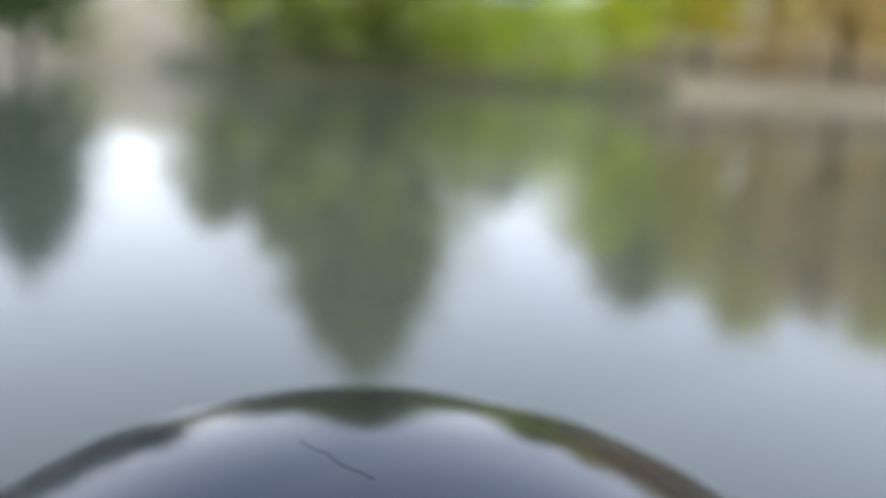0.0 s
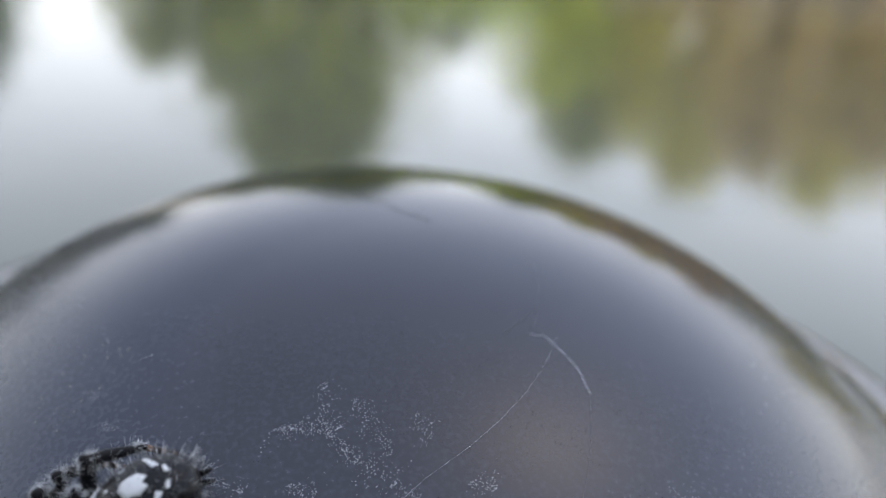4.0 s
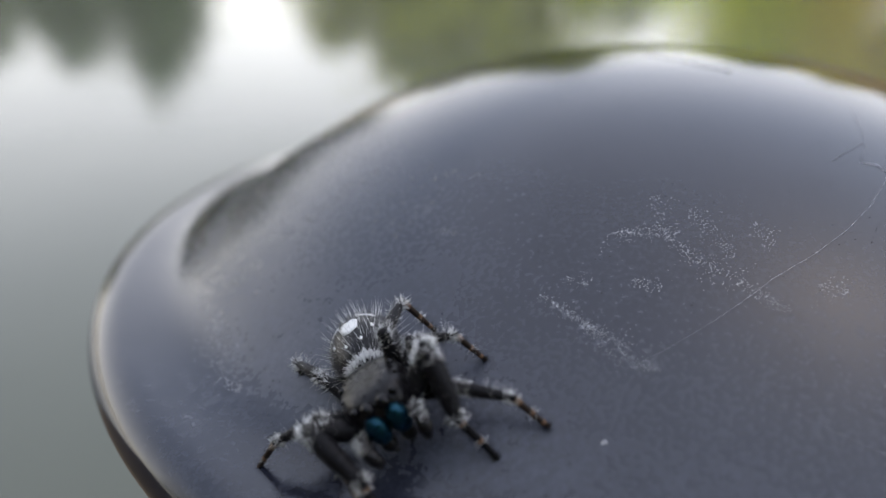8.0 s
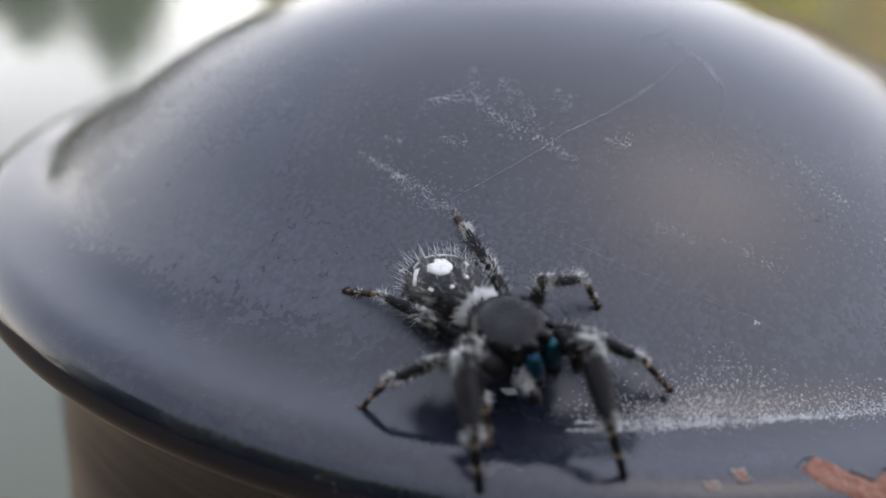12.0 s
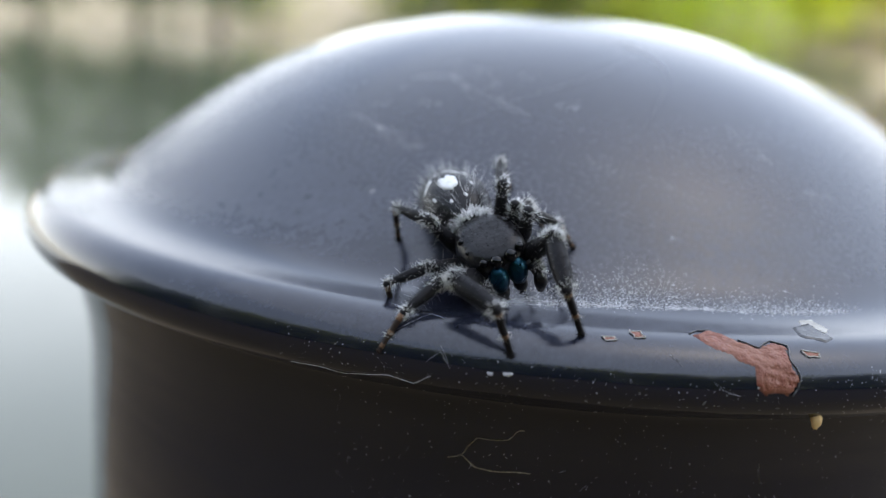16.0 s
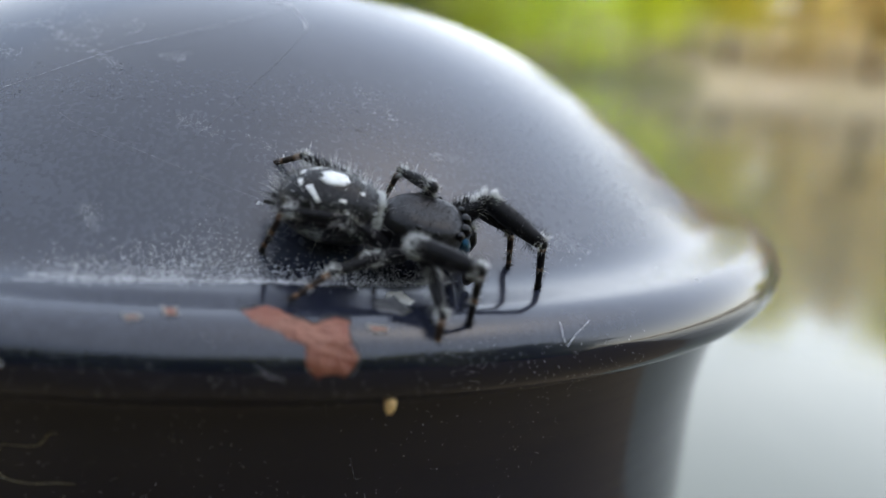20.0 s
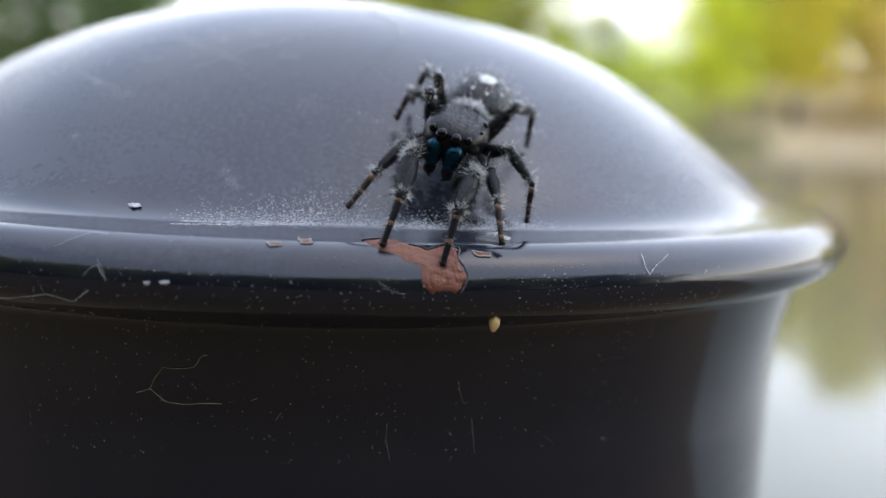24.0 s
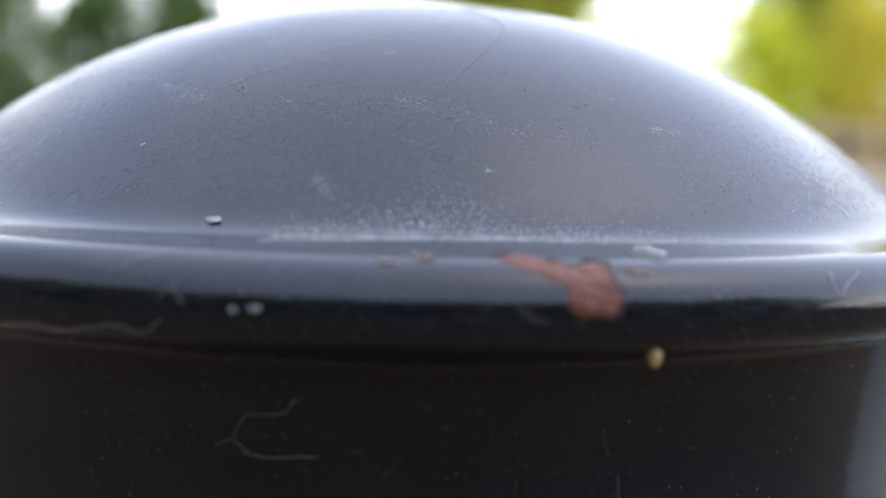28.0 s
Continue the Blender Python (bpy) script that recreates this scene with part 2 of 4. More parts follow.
LEAF_DARK = leaf_shader("leaf_dark_green", (0.10, 0.17, 0.035), (0.06, 0.11, 0.025))
LEAF_OLIVE = leaf_shader("leaf_olive", (0.40, 0.42, 0.05), (0.28, 0.31, 0.04))
LEAF_LIME = leaf_shader("leaf_lime", (0.62, 0.76, 0.02), (0.48, 0.60, 0.02))
LEAF_YELLOW = leaf_shader("leaf_yellow_green", (0.72, 0.76, 0.05), (0.56, 0.60, 0.04))
LEAF_GOLD = leaf_shader("leaf_gold", (0.82, 0.74, 0.10), (0.68, 0.60, 0.08))
LEAF_RUST = leaf_shader("leaf_rust", (0.78, 0.58, 0.20), (0.62, 0.46, 0.16))
GRASS = leaf_shader("dry_grass", (0.30, 0.30, 0.10), (0.34, 0.26, 0.14))

# ---- mesh helpers ----


def mesh(name, verts, faces, material, smooth=True):
    d = bpy.data.meshes.new(name)
    d.from_pydata([tuple(v) for v in verts], [], faces)
    d.materials.append(material)
    if smooth:
        d.polygons.foreach_set("use_smooth", [True] * len(d.polygons))
    d.update()
    return d


def part(name, data, parent, label="", m=None):
    """A mesh (bmesh data block) as one object under a thing or a part."""
    ob = new(name, data)
    ob.parent = parent
    if m is not None:
        ob.matrix_basis = m
    if label:
        tagged(ob, label=label)
    return ob


def revolve(profile, steps):
    """Verts and faces of a profile of (r, z), turned about z. A first or last r of 0 becomes a pole."""
    verts, faces, rings = [], [], []
    for r, z in profile:
        if r < 1e-9:
            rings.append([len(verts)])
            verts.append((0, 0, z))
        else:
            rings.append(list(range(len(verts), len(verts) + steps)))
            verts += [(r * math.cos(a), r * math.sin(a), z) for a in (2 * math.pi * k / steps for k in range(steps))]
    for a, b in zip(rings, rings[1:]):
        for k in range(steps):
            j = (k + 1) % steps
            if len(a) == 1:
                faces.append((a[0], b[k], b[j]))
            elif len(b) == 1:
                faces.append((a[k], b[0], a[j]))
            else:
                faces.append((a[k], b[k], b[j], a[j]))
    return verts, faces


def blob(size, centre=(0, 0, 0), steps=(20, 14), shape=None):
    """An egg of the given half-sizes; shape(unit vector) gives a factor for each place on it."""
    n, k = steps
    prof = [(math.sin(math.pi * i / k), math.cos(math.pi * i / k)) for i in range(k + 1)]
    prof[0], prof[-1] = (0, 1), (0, -1)
    verts, faces = revolve(prof, n)
    out = []
    for v in verts:
        f = shape(v) if shape else 1
        f = f if isinstance(f, tuple) else (f, f, f)
        out.append(tuple(centre[i] + v[i] * size[i] * f[i] for i in range(3)))
    return out, [tuple(reversed(q)) for q in faces]


def joined(*pieces):
    verts, faces = [], []
    for v, f in pieces:
        k = len(verts)
        verts += v
        faces += [tuple(i + k for i in q) for q in f]
    return verts, faces


def tube(points, radii, sides=8):
    """A tapered tube along points; ends closed."""
    pts = [Vector(p) for p in points]
    verts, faces = [], []
    x = None
    for i, p in enumerate(pts):
        d = (pts[min(i + 1, len(pts) - 1)] - pts[max(i - 1, 0)]).normalized()
        x = (d.orthogonal() if x is None else (x - d * x.dot(d))).normalized()
        y = d.cross(x)
        for k in range(sides):
            a = 2 * math.pi * k / sides
            verts.append(tuple(p + (x * math.cos(a) + y * math.sin(a)) * radii[i]))
    for i in range(len(pts) - 1):
        for k in range(sides):
            j = (k + 1) % sides
            faces.append((i * sides + k, i * sides + j, (i + 1) * sides + j, (i + 1) * sides + k))
    faces += [tuple(range(sides))[::-1], tuple((len(pts) - 1) * sides + k for k in range(sides))]
    return verts, faces


def hairs(roots):
    """Thin tapered bristles from (root, direction, length, radius)."""
    verts, faces = [], []
    for p, d, length, r in roots:
        p, d = Vector(p), Vector(d).normalized()
        x = d.orthogonal().normalized()
        y = d.cross(x)
        k = len(verts)
        verts += [tuple(p + (x * math.cos(a) + y * math.sin(a)) * r) for a in (0, 2.094, 4.189)] + [tuple(p + d * length)]
        faces += [(k, k + 1, k + 3), (k + 1, k + 2, k + 3), (k + 2, k, k + 3)]
    return verts, faces

# ---- the post ----
# Lengths are given in cap units, U metres each; z is counted from the brim's widest ring, which stands BRIM metres up.


def cap_profile():
    """(r, z) from the crown down over the dome, its hollow foot, the dished brim, its rounded edge and the cove below, to the neck."""
    out = []
    for x in [0.6 * i / 30 for i in range(30)] + [0.6 + 0.34 * i / 44 for i in range(45)]:
        dome, brim = CROWN - BULGE * x ** 2 - DROP * x ** 4, SHELF + TILT * (x - 0.94)
        top = max(dome, brim)
        # the two meet in a hollow
        out.append((x, top + HOLLOW * math.log(math.exp((dome - top) / HOLLOW) + math.exp((brim - top) / HOLLOW))))
    top = out[-1][1]
    for a in range(78, -91, -8):
        out.append((0.94 + 0.06 * math.cos(radians(a)), top - EDGE + EDGE * math.sin(radians(a))))
    for k in (0.06, 0.15, 0.3, 0.45, 0.6, 0.8, 1.0):
        out.append((NECK / RIM + (0.94 - NECK / RIM) * (1 - k) ** 2, top - 2 * EDGE - COVE * k))
    return [(float(a) * RIM, float(b) * RIM) for a, b in out]


PROFILE = cap_profile()
PLACES = PROFILE + [(NECK, PROFILE[-1][1] - 0.6)]
SEGMENTS = [math.dist(a, b) for a, b in zip(PLACES, PLACES[1:])]


def on_cap(azimuth, s, lift=0.0):
    """A place on the cap, in metres, and the normal there: azimuth in degrees from the side of the camera (to its right), s along the profile in cap units."""
    rest = s
    for (a, b, n) in zip(PLACES, PLACES[1:], SEGMENTS):
        if rest <= n:
            break
        rest -= n
    k = min(rest / n, 1.0)
    r, z = a[0] + (b[0] - a[0]) * k, a[1] + (b[1] - a[1]) * k
    nr, nz = -(b[1] - a[1]) / n, (b[0] - a[0]) / n
    c, d = math.sin(radians(azimuth)), -math.cos(radians(azimuth))
    return Vector(((r + nr * lift) * c * U, (r + nr * lift) * d * U, BRIM + (z + nz * lift) * U)), Vector((nr * c, nr * d, nz))


post = tagged(new("fence_post"), "round black-enamelled metal post with a domed, brimmed cap", "post")
verts, faces = revolve([(r * U, BRIM + z * U) for r, z in PROFILE] + [(NECK * U, BRIM - 0.10), (NECK * U * 0.985, BRIM - 0.10)], 192)
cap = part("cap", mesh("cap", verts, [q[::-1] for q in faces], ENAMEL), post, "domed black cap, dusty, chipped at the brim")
verts, faces = revolve([(NECK * U * 0.985, BRIM - 0.10), (NECK * U * 0.985, 0.0), (0, 0.0)], 128)
part("shaft", mesh("shaft", verts, [q[::-1] for q in faces], ENAMEL), post)

rng = random.Random(7)


def patch(name, outline, material, parent, lift, label="", thick=0.0006):
    """A thin ragged flake that follows the cap, inside an outline of (azimuth, s), built on a fine grid."""
    a0, a1 = min(p[0] for p in outline) - 0.3, max(p[0] for p in outline) + 0.3
    s0, s1 = min(p[1] for p in outline) - 0.004, max(p[1] for p in outline) + 0.004
    cell = max(s1 - s0, (a1 - a0) * 0.0145 * RIM) / 46
    na, ns = int((a1 - a0) * 0.0145 * RIM / cell) + 2, int((s1 - s0) / cell) + 2
    k = 1.0 / (cell * 7)

    def inside(i, j):
        a, s = a0 + (a1 - a0) * (i + 0.5) / na, s0 + (s1 - s0) * (j + 0.5) / ns
        w = Vector((i * 0.16, j * 0.16, 3.7 + len(outline)))
        a += 1.6 * (a1 - a0) / na * noise.noise(w)
        s += 1.6 * cell * noise.noise(w + Vector((9, 4, 1)))
        odd = False
        for (pa, ps), (qa, qs) in zip(outline, outline[1:] + outline[:1]):
            if (ps > s) != (qs > s) and a < pa + (qa - pa) * (s - ps) / (qs - ps):
                odd = not odd
        return odd

    full = {(i, j) for i in range(na) for j in range(ns) if inside(i, j)}
    verts, faces, index = [], [], {}

    def corner(i, j):
        if (i, j) not in index:
            index[i, j] = len(verts)
            deep = all(q in full for q in ((i, j), (i - 1, j), (i, j - 1), (i - 1, j - 1)))
            h = lift * (1 + 0.35 * noise.noise(Vector((i * 0.35, j * 0.35, 1.5)))) if deep else lift - thick * 2.5
            verts.append(on_cap(a0 + (a1 - a0) * i / na, s0 + (s1 - s0) * j / ns, h * RIM)[0])
        return index[i, j]

    for i, j in sorted(full):
        faces.append((corner(i, j), corner(i, j + 1), corner(i + 1, j + 1), corner(i + 1, j)))
    return part(name, mesh(name, verts, faces, material), parent, label)


def specks(name, places, material, parent, label="", size=(0.0006, 0.002), flat=0.35, sink=0.15):
    """Many small angular grains on the cap, at (azimuth, s)."""
    verts, faces = [], []
    for a, s in places:
        p, n = on_cap(a, s)
        x = n.orthogonal().normalized()
        y = n.cross(x)
        r = rng.uniform(*size) * RIM * U
        k = len(verts)
        turn = rng.uniform(0, 6.28)
        for i in range(5):
            b = turn + i * 1.2566 + rng.uniform(-0.3, 0.3)
            q = r * rng.uniform(0.5, 1.3)
            verts.append(p - n * r * sink + x * math.cos(b) * q + y * math.sin(b) * q)
        verts.append(p + n * r * flat)
        faces += [(k + i, k + (i + 1) % 5, k + 5) for i in range(5)]
    ob = part(name, mesh(name, verts, faces, material, False), parent, label)
    return tagged(ob, kind="stuff")


def smear(a0, s0, a1, s1, width, count):
    """Grains strewn along a streak, thicker in the middle."""
    out = []
    for _ in range(count):
        k = rng.random()
        w = width * RIM * (0.35 + math.sin(math.pi * k)) * rng.gauss(0, 0.45)
        out.append((a0 + (a1 - a0) * k + w / (0.7 * RIM) * 57.3 * 0.5, s0 + (s1 - s0) * k - w * 0.5))
    return out


def strand(name, places, radius, material, parent, label="", loose=0.0):
    """A fine fibre or thread that runs over the cap through (azimuth, s, lift)."""
    pts = []
    for i, ((a, s, h), (b, t, g)) in enumerate(zip(places, places[1:])):
        for k in range(5):
            f = k / 5
            pts.append(on_cap(a + (b - a) * f + rng.uniform(-1, 1) * loose, s + (t - s) * f + rng.uniform(-1, 1) * loose * 0.012 * RIM,
                              (h + (g - h) * f) * RIM)[0])
    pts.append(on_cap(*places[-1])[0])
    v, f = tube(pts, [radius] * len(pts), 5)
    return part(name, mesh(name, v, f, material), parent, label)


# ---- wear and dirt on the cap ----
patch("paint_chip", [(19.48, 0.3598), (20.96, 0.3534), (22.41, 0.3631), (23.60, 0.3676), (24.63, 0.3631), (25.56, 0.3663), (25.35, 0.3722), (25.79, 0.3807), (25.23, 0.3856), (23.16, 0.3859), (22.71, 0.3768), (21.87, 0.3722), (20.27, 0.3680)], PRIMER, cap, 0.0012, "chip of bare red primer")
for outline in ([(26.47, 0.3684), (27.67, 0.3695), (27.47, 0.3717), (26.61, 0.3708)], [(15.30, 0.3601), (16.02, 0.3596), (16.19, 0.3641), (15.54, 0.3644)],
                [(13.4, 0.3657), (14.2, 0.3648), (14.3, 0.3670), (13.6, 0.3674)]):
    patch("paint_chip", outline, PRIMER, cap, 0.0009, "small chip of bare red primer")
    strand("chip_edge", [(a, s, 0.001) for a, s in outline + outline[:1]], 0.00004, GRIT, cap, "pale lifted edge of the paint", 0.08)
patch("pale_flake", [(28.89, 0.3429), (30.04, 0.3420), (30.39, 0.3516), (29.77, 0.3557), (28.68, 0.3469)], GRIT, cap, 0.0009, "lifted pale flake of paint")
patch("blister", [(27.71, 0.3500), (29.32, 0.3457), (29.62, 0.3605), (28.91, 0.3636), (27.40, 0.3587)], FLAKE, cap, 0.0015, "blistered black flake of paint")
for outline in ([(1.29, 0.3286), (2.2, 0.3276), (2.59, 0.3300), (1.8, 0.3312)], [(6.45, 0.3848), (6.78, 0.3847), (6.80, 0.3859), (6.50, 0.3860)],
                [(7.45, 0.3845), (8.05, 0.3839), (8.00, 0.3852), (7.45, 0.3856)]):
    patch("white_crumb", outline, CHALK, cap, 0.003, "white crumb")
lip = [(19.40, 0.3586), (20.13, 0.3555), (20.84, 0.3549)] + [(22.48, 0.3626), (23.53, 0.3671), (24.63, 0.3625), (25.65, 0.3654), (25.43, 0.3724), (25.87, 0.3807), (25.27, 0.3863)]
strand("flake_edge", [(a, s, 0.0008) for a, s in lip[:3]], 0.00005, FLAKE, cap, "", 0.06)
strand("flake_edge", [(a, s, 0.0008) for a, s in lip[3:]], 0.00005, FLAKE, cap, "", 0.06)

# chalky streaks on the dome
streaks = []
for (a, s), (b, t), width, count in (
        (*[(-13.45, 0.1991), (-5.65, 0.1925)], 0.016, 150), (*[(-7.16, 0.1962), (6.15, 0.2252)], 0.012, 240), (*[(-10.11, 0.1726), (-7.16, 0.1962)], 0.016, 70),
        (*[(-5.16, 0.1780), (0.70, 0.2017)], 0.016, 110), (*[(3.22, 0.1817), (5.26, 0.1950)], 0.012, 50), (*[(-17.91, 0.2376), (-11.72, 0.2459)], 0.006, 90),
        (*[(-12.90, 0.2446), (-5.29, 0.2584)], 0.012, 200), (*[(-39.52, 0.2174), (-36.95, 0.2170)], 0.01, 24), (*[(-33.48, 0.2227), (-31.22, 0.2228)], 0.008, 24),
        (*[(-9.51, 0.2208), (-6.46, 0.2235)], 0.012, 50), (*[(9.50, 0.2118), (12.27, 0.2150)], 0.015, 60), (*[(-16.32, 0.2265), (-13.74, 0.2278)], 0.008, 30),
        (*[(13.25, 0.2532), (17.14, 0.2632)], 0.010, 60), (*[(32.11, 0.2255), (35.76, 0.2498)], 0.014, 70), (*[(37.41, 0.2681), (41.24, 0.2726)], 0.008, 70),
        (*[(7.80, 0.3033), (9.54, 0.3149)], 0.008, 60), (*[(46.27, 0.3134), (49.81, 0.3258)], 0.02, 120), (*[(19.56, 0.2611), (24.87, 0.2774)], 0.005, 40)):
    streaks += smear(a, s, b, t, width * 1.3, count) + smear(a, s, b, t, width * 3, count)
specks("chalk_smear", streaks, CHALK, cap, "chalky white scuffs on the dome", (0.0004, 0.0013), 0.15)

# pale crust where the dome meets the brim
crust = []
for (a, s), (b, t), width, count in (((6.4, 0.3388), (22.2, 0.3352), 0.009, 520), ((22.0, 0.3356), (34.3, 0.3372), 0.011, 380),
                                     ((-50.75, 0.3168), (-39.47, 0.3313), 0.03, 160), ((5.8, 0.3432), (15.2, 0.3370), 0.009, 240)):
    crust += smear(a, s, b, t, width * 1.2, count * 2) + smear(a, s, b, t, width * 2.6, count)
# it thins out up the dome, higher in a few heaps
for a, height, wide, count in ((9.5, 0.010, 1.6, 260), (13.2, 0.014, 1.3, 260), (15.6, 0.020, 1.2, 320), (18.6, 0.021, 1.4, 360), (21.5, 0.012, 1.2, 200),
                               (25.5, 0.010, 1.8, 240), (29.5, 0.009, 1.6, 200), (33.0, 0.006, 1.4, 90)):
    for _ in range(count * 2):
        crust.append((a + rng.gauss(0, wide), 0.337 - abs(rng.gauss(0, height * 0.62))))
specks("pale_crust", crust, CRUST, cap, "pale gritty crust along the foot of the dome", (0.0003, 0.0013), 0.3, 0.08)

# dark pin-holes, bright grit on the shoulder, dust on rim and neck


def scatter(corners, count):
    (a0, s0), (a1, s1) = corners
    return [(rng.uniform(a0, a1), rng.uniform(s0, s1)) for _ in range(count)]


holes = []
for a, s in scatter([(-60, 0.10), (62, 0.325)], 5200):
    if noise.noise(Vector((a * 0.09, s * 28, 2.0))) + 0.35 * noise.noise(Vector((a * 0.4, s * 90, 5.0))) > 0.16:
        holes.append((a, s))
specks("pin_hole", holes + scatter([(-6.83, 0.2423), (20.86, 0.3125)], 420) + scatter([(-88, 0.05), (92, 0.17)], 420),
       PIT, cap, "dark pin-holes in the dull paint", (0.0003, 0.0011), 0.1, 0.02)
specks("bright_grit", scatter([(-54.16, 0.3112), (-51.71, 0.2119)], 170) + scatter([(-45.54, 0.2390), (-37.02, 0.1891)], 60), GRIT, cap, "glinting grit on the shoulder", (0.0008, 0.0022), 0.6)
specks("dust", scatter([(-8, 0.3800), (46, 0.3960)], 420) + scatter([(-6, 0.4026), (44, 0.4800)], 620) + scatter([(30.78, 0.3757), (34.05, 0.3859)], 60)
       + scatter([(29.86, 0.3778), (46.33, 0.4271)], 60), CHALK, cap, "fine white dust on the black rim and neck", (0.0002, 0.0008), 0.5, 0.05)
grain = tagged(new("amber_grain", mesh("amber_grain", *blob((0.00031, 0.00026, 0.00058), (0, 0, 0), (20, 14), lambda v: 1 + 0.30 * noise.noise(Vector(v) * 2.3) + 0.22 * noise.noise(Vector(v) * 5.1) - 0.25 * max(0, v[2])), AMBER)),
               "tiny amber grain stuck to the neck", "grain")
(a, s), = [(27.97, 0.4001)]
p, n = on_cap(a, s)
grain.matrix_basis = Matrix.Translation(p + n * 0.00015)

# scratches, fibres and threads
def line(places, lift=0.0006):
    return [(a, s, lift) for a, s in places]


strand("scratch", line([(-99.21, 0.0416), (-56.70, 0.0250), (-4.57, 0.0298), (7.58, 0.0358)], 0.0002), 0.000032, PIT, cap, "thin dark scratch")
for places in ([(3.54, 0.4512), (4.57, 0.4487), (5.01, 0.4441), (5.71, 0.4388), (7.03, 0.4386), (8.05, 0.4376), (8.65, 0.4323), (9.12, 0.4313)],
               [(4.66, 0.4489), (5.66, 0.4539), (6.90, 0.4548), (9.85, 0.4533)]):
    strand("fibre", line(places, 0.001), 0.000017, STRAW, cap, "fine straw-coloured fibre", 0.05)
strand("cobweb", line([(-6.91, 0.3965), (-4.72, 0.3955), (-2.93, 0.3970), (-2.11, 0.3955), (0.21, 0.3924), (1.80, 0.3951), (3.05, 0.3892)], 0.0012), 0.000011, SILK, cap, "shred of cobweb on the rim", 0.03)
strand("cobweb", line([(38.93, 0.3720), (38.68, 0.3782), (38.94, 0.3812), (39.73, 0.3774), (40.98, 0.3739)], 0.002), 0.000014, SILK, cap, "V-shaped shred of cobweb", 0.03)
strand("fibre", line([(24.43, 0.1382), (27.16, 0.1402), (28.70, 0.1517), (29.50, 0.1629), (28.91, 0.1759)], 0.0006), 0.00002, SILK, cap, "hooked white hair on the dome", 0.03)
strand("fibre", line([(28.91, 0.1759), (25.28, 0.1986), (19.87, 0.2321), (16.49, 0.2566), (13.45, 0.2769)], 0.0005), 0.000008, FAINT, cap, "faint pale hair", 0.03)
strand("fibre", line([(19.13, 0.1369), (23.68, 0.1297), (29.47, 0.1231)], 0.0005), 0.000012, FAINT, cap, "faint pale hair", 0.04)
strand("fibre", line([(25.07, 0.1374), (33.4, 0.1120), (41.77, 0.0906)], 0.0005), 0.000007, FAINT, cap, "faint pale hair", 0.03)
strand("fibre", line([(-37.11, 0.1923), (-36.04, 0.1875)], 0.0005), 0.000014, SILK, cap, "short white hair", 0.03)
for places in ([(3.39, 0.3777), (4.02, 0.3837)], [(17.55, 0.3717), (18.28, 0.3766)]):
    strand("scuff", line(places, 0.0002), 0.000014, FAINT, cap, "pale scuff on the rim", 0.05)
for places in ([(0.40, 0.3741), (1.27, 0.3693), (2.18, 0.3633), (3.34, 0.3654)],
               [(2.67, 0.3840), (3.46, 0.3800), (4.21, 0.3852)], [(20.23, 0.3820), (21.05, 0.3852), (21.87, 0.3865)]):
    strand("cobweb", line(places, 0.0014), 0.000006, SILK, cap, "fine wisp of cobweb on the rim", 0.05)
for places in ([(21.90, 0.4614), (21.89, 0.4695), (22.24, 0.4782)], [(28.43, 0.4608), (29.00, 0.4778)], [(27.01, 0.4434), (27.56, 0.4531)],
               [(13.70, 0.4603), (14.10, 0.4569)], [(11.93, 0.4519), (12.43, 0.4504)]):
    strand("scratch", line(places, 0.0002), 0.000014, FAINT, cap, "fine pale scratch on the neck", 0.03)
strand("silk_thread", [(a, s, h) for (a, s), h in zip([(-5.92, 0.2523), (4.66, 0.2113), (29.34, 0.1430)], (0.001, 0.004, 0.001))], 0.0000045, SILK, cap, "single silk dragline over the dome")
for a, s in ((20.81, 0.2972), (-8.22, 0.2877)):
    specks("white_speck", [(a, s), (a + 0.15, s + 0.0006), (a - 0.1, s + 0.0008)], CHALK, cap, "white speck on the dome", (0.002, 0.0035), 0.5)
# the chip's highlight spots, put in as pale specks
specks("chip_highlight", scatter([(22.98, 0.3687), (25.40, 0.3835)], 150) + scatter([(20.2, 0.3600), (22.2, 0.3680)], 30), GRIT, cap, "pale specks as highlight spots on the bare primer", (0.0005, 0.0016), 0.5, 0.03)
(a, s), (b, t) = [(20.73, 0.2958), (2.74, 0.2609)]
strand("silk_thread", [(a, s, 0.002), ((a + b) / 2, (s + t) / 2, 0.006), (b, t, 0.004)], 0.0000035, SILK, cap, "single silk dragline over the dome")

# ---- pond, banks, trees ----


def shore(x):
    """How far off the water's far edge is."""
    return SHORE + 2.5 * math.sin(x * 0.11 + 0.6) + 0.7 * math.sin(x * 0.43)


def land(x, y):
    """The near bank at z = 0, the pond's bed, and the far bank, which climbs from the water."""
    near = min(max((y - 0.9) / 1.4, 0), 1)
    z = -1.5 * near * near * (3 - 2 * near)
    far = y - shore(x)
    if far > -4:
        z = POND - 0.9 + 0.23 * (far + 4) + max(0, min(far, 32) - 9) * 0.06 if far < 32 else POND + 8.76
        z += 0.12 * math.sin(x * 0.8 + y * 0.5) * min(1, max(0, far))
    if abs(x) > 140:
        z = max(z, min(1.5, (abs(x) - 140) * 0.1 - 1.5))
    return z


def spread(lo, hi, fine, reach):
    out, v, step = [], lo, fine
    while v < hi:
        out.append(v)
        v += step
    out.append(hi)
    d = fine
    while out[-1] < reach:
        d *= 1.5
        out.append(out[-1] + d)
    d = fine
    while out[0] > -reach:
        d *= 1.5
        out.insert(0, out[0] - d)
    return out


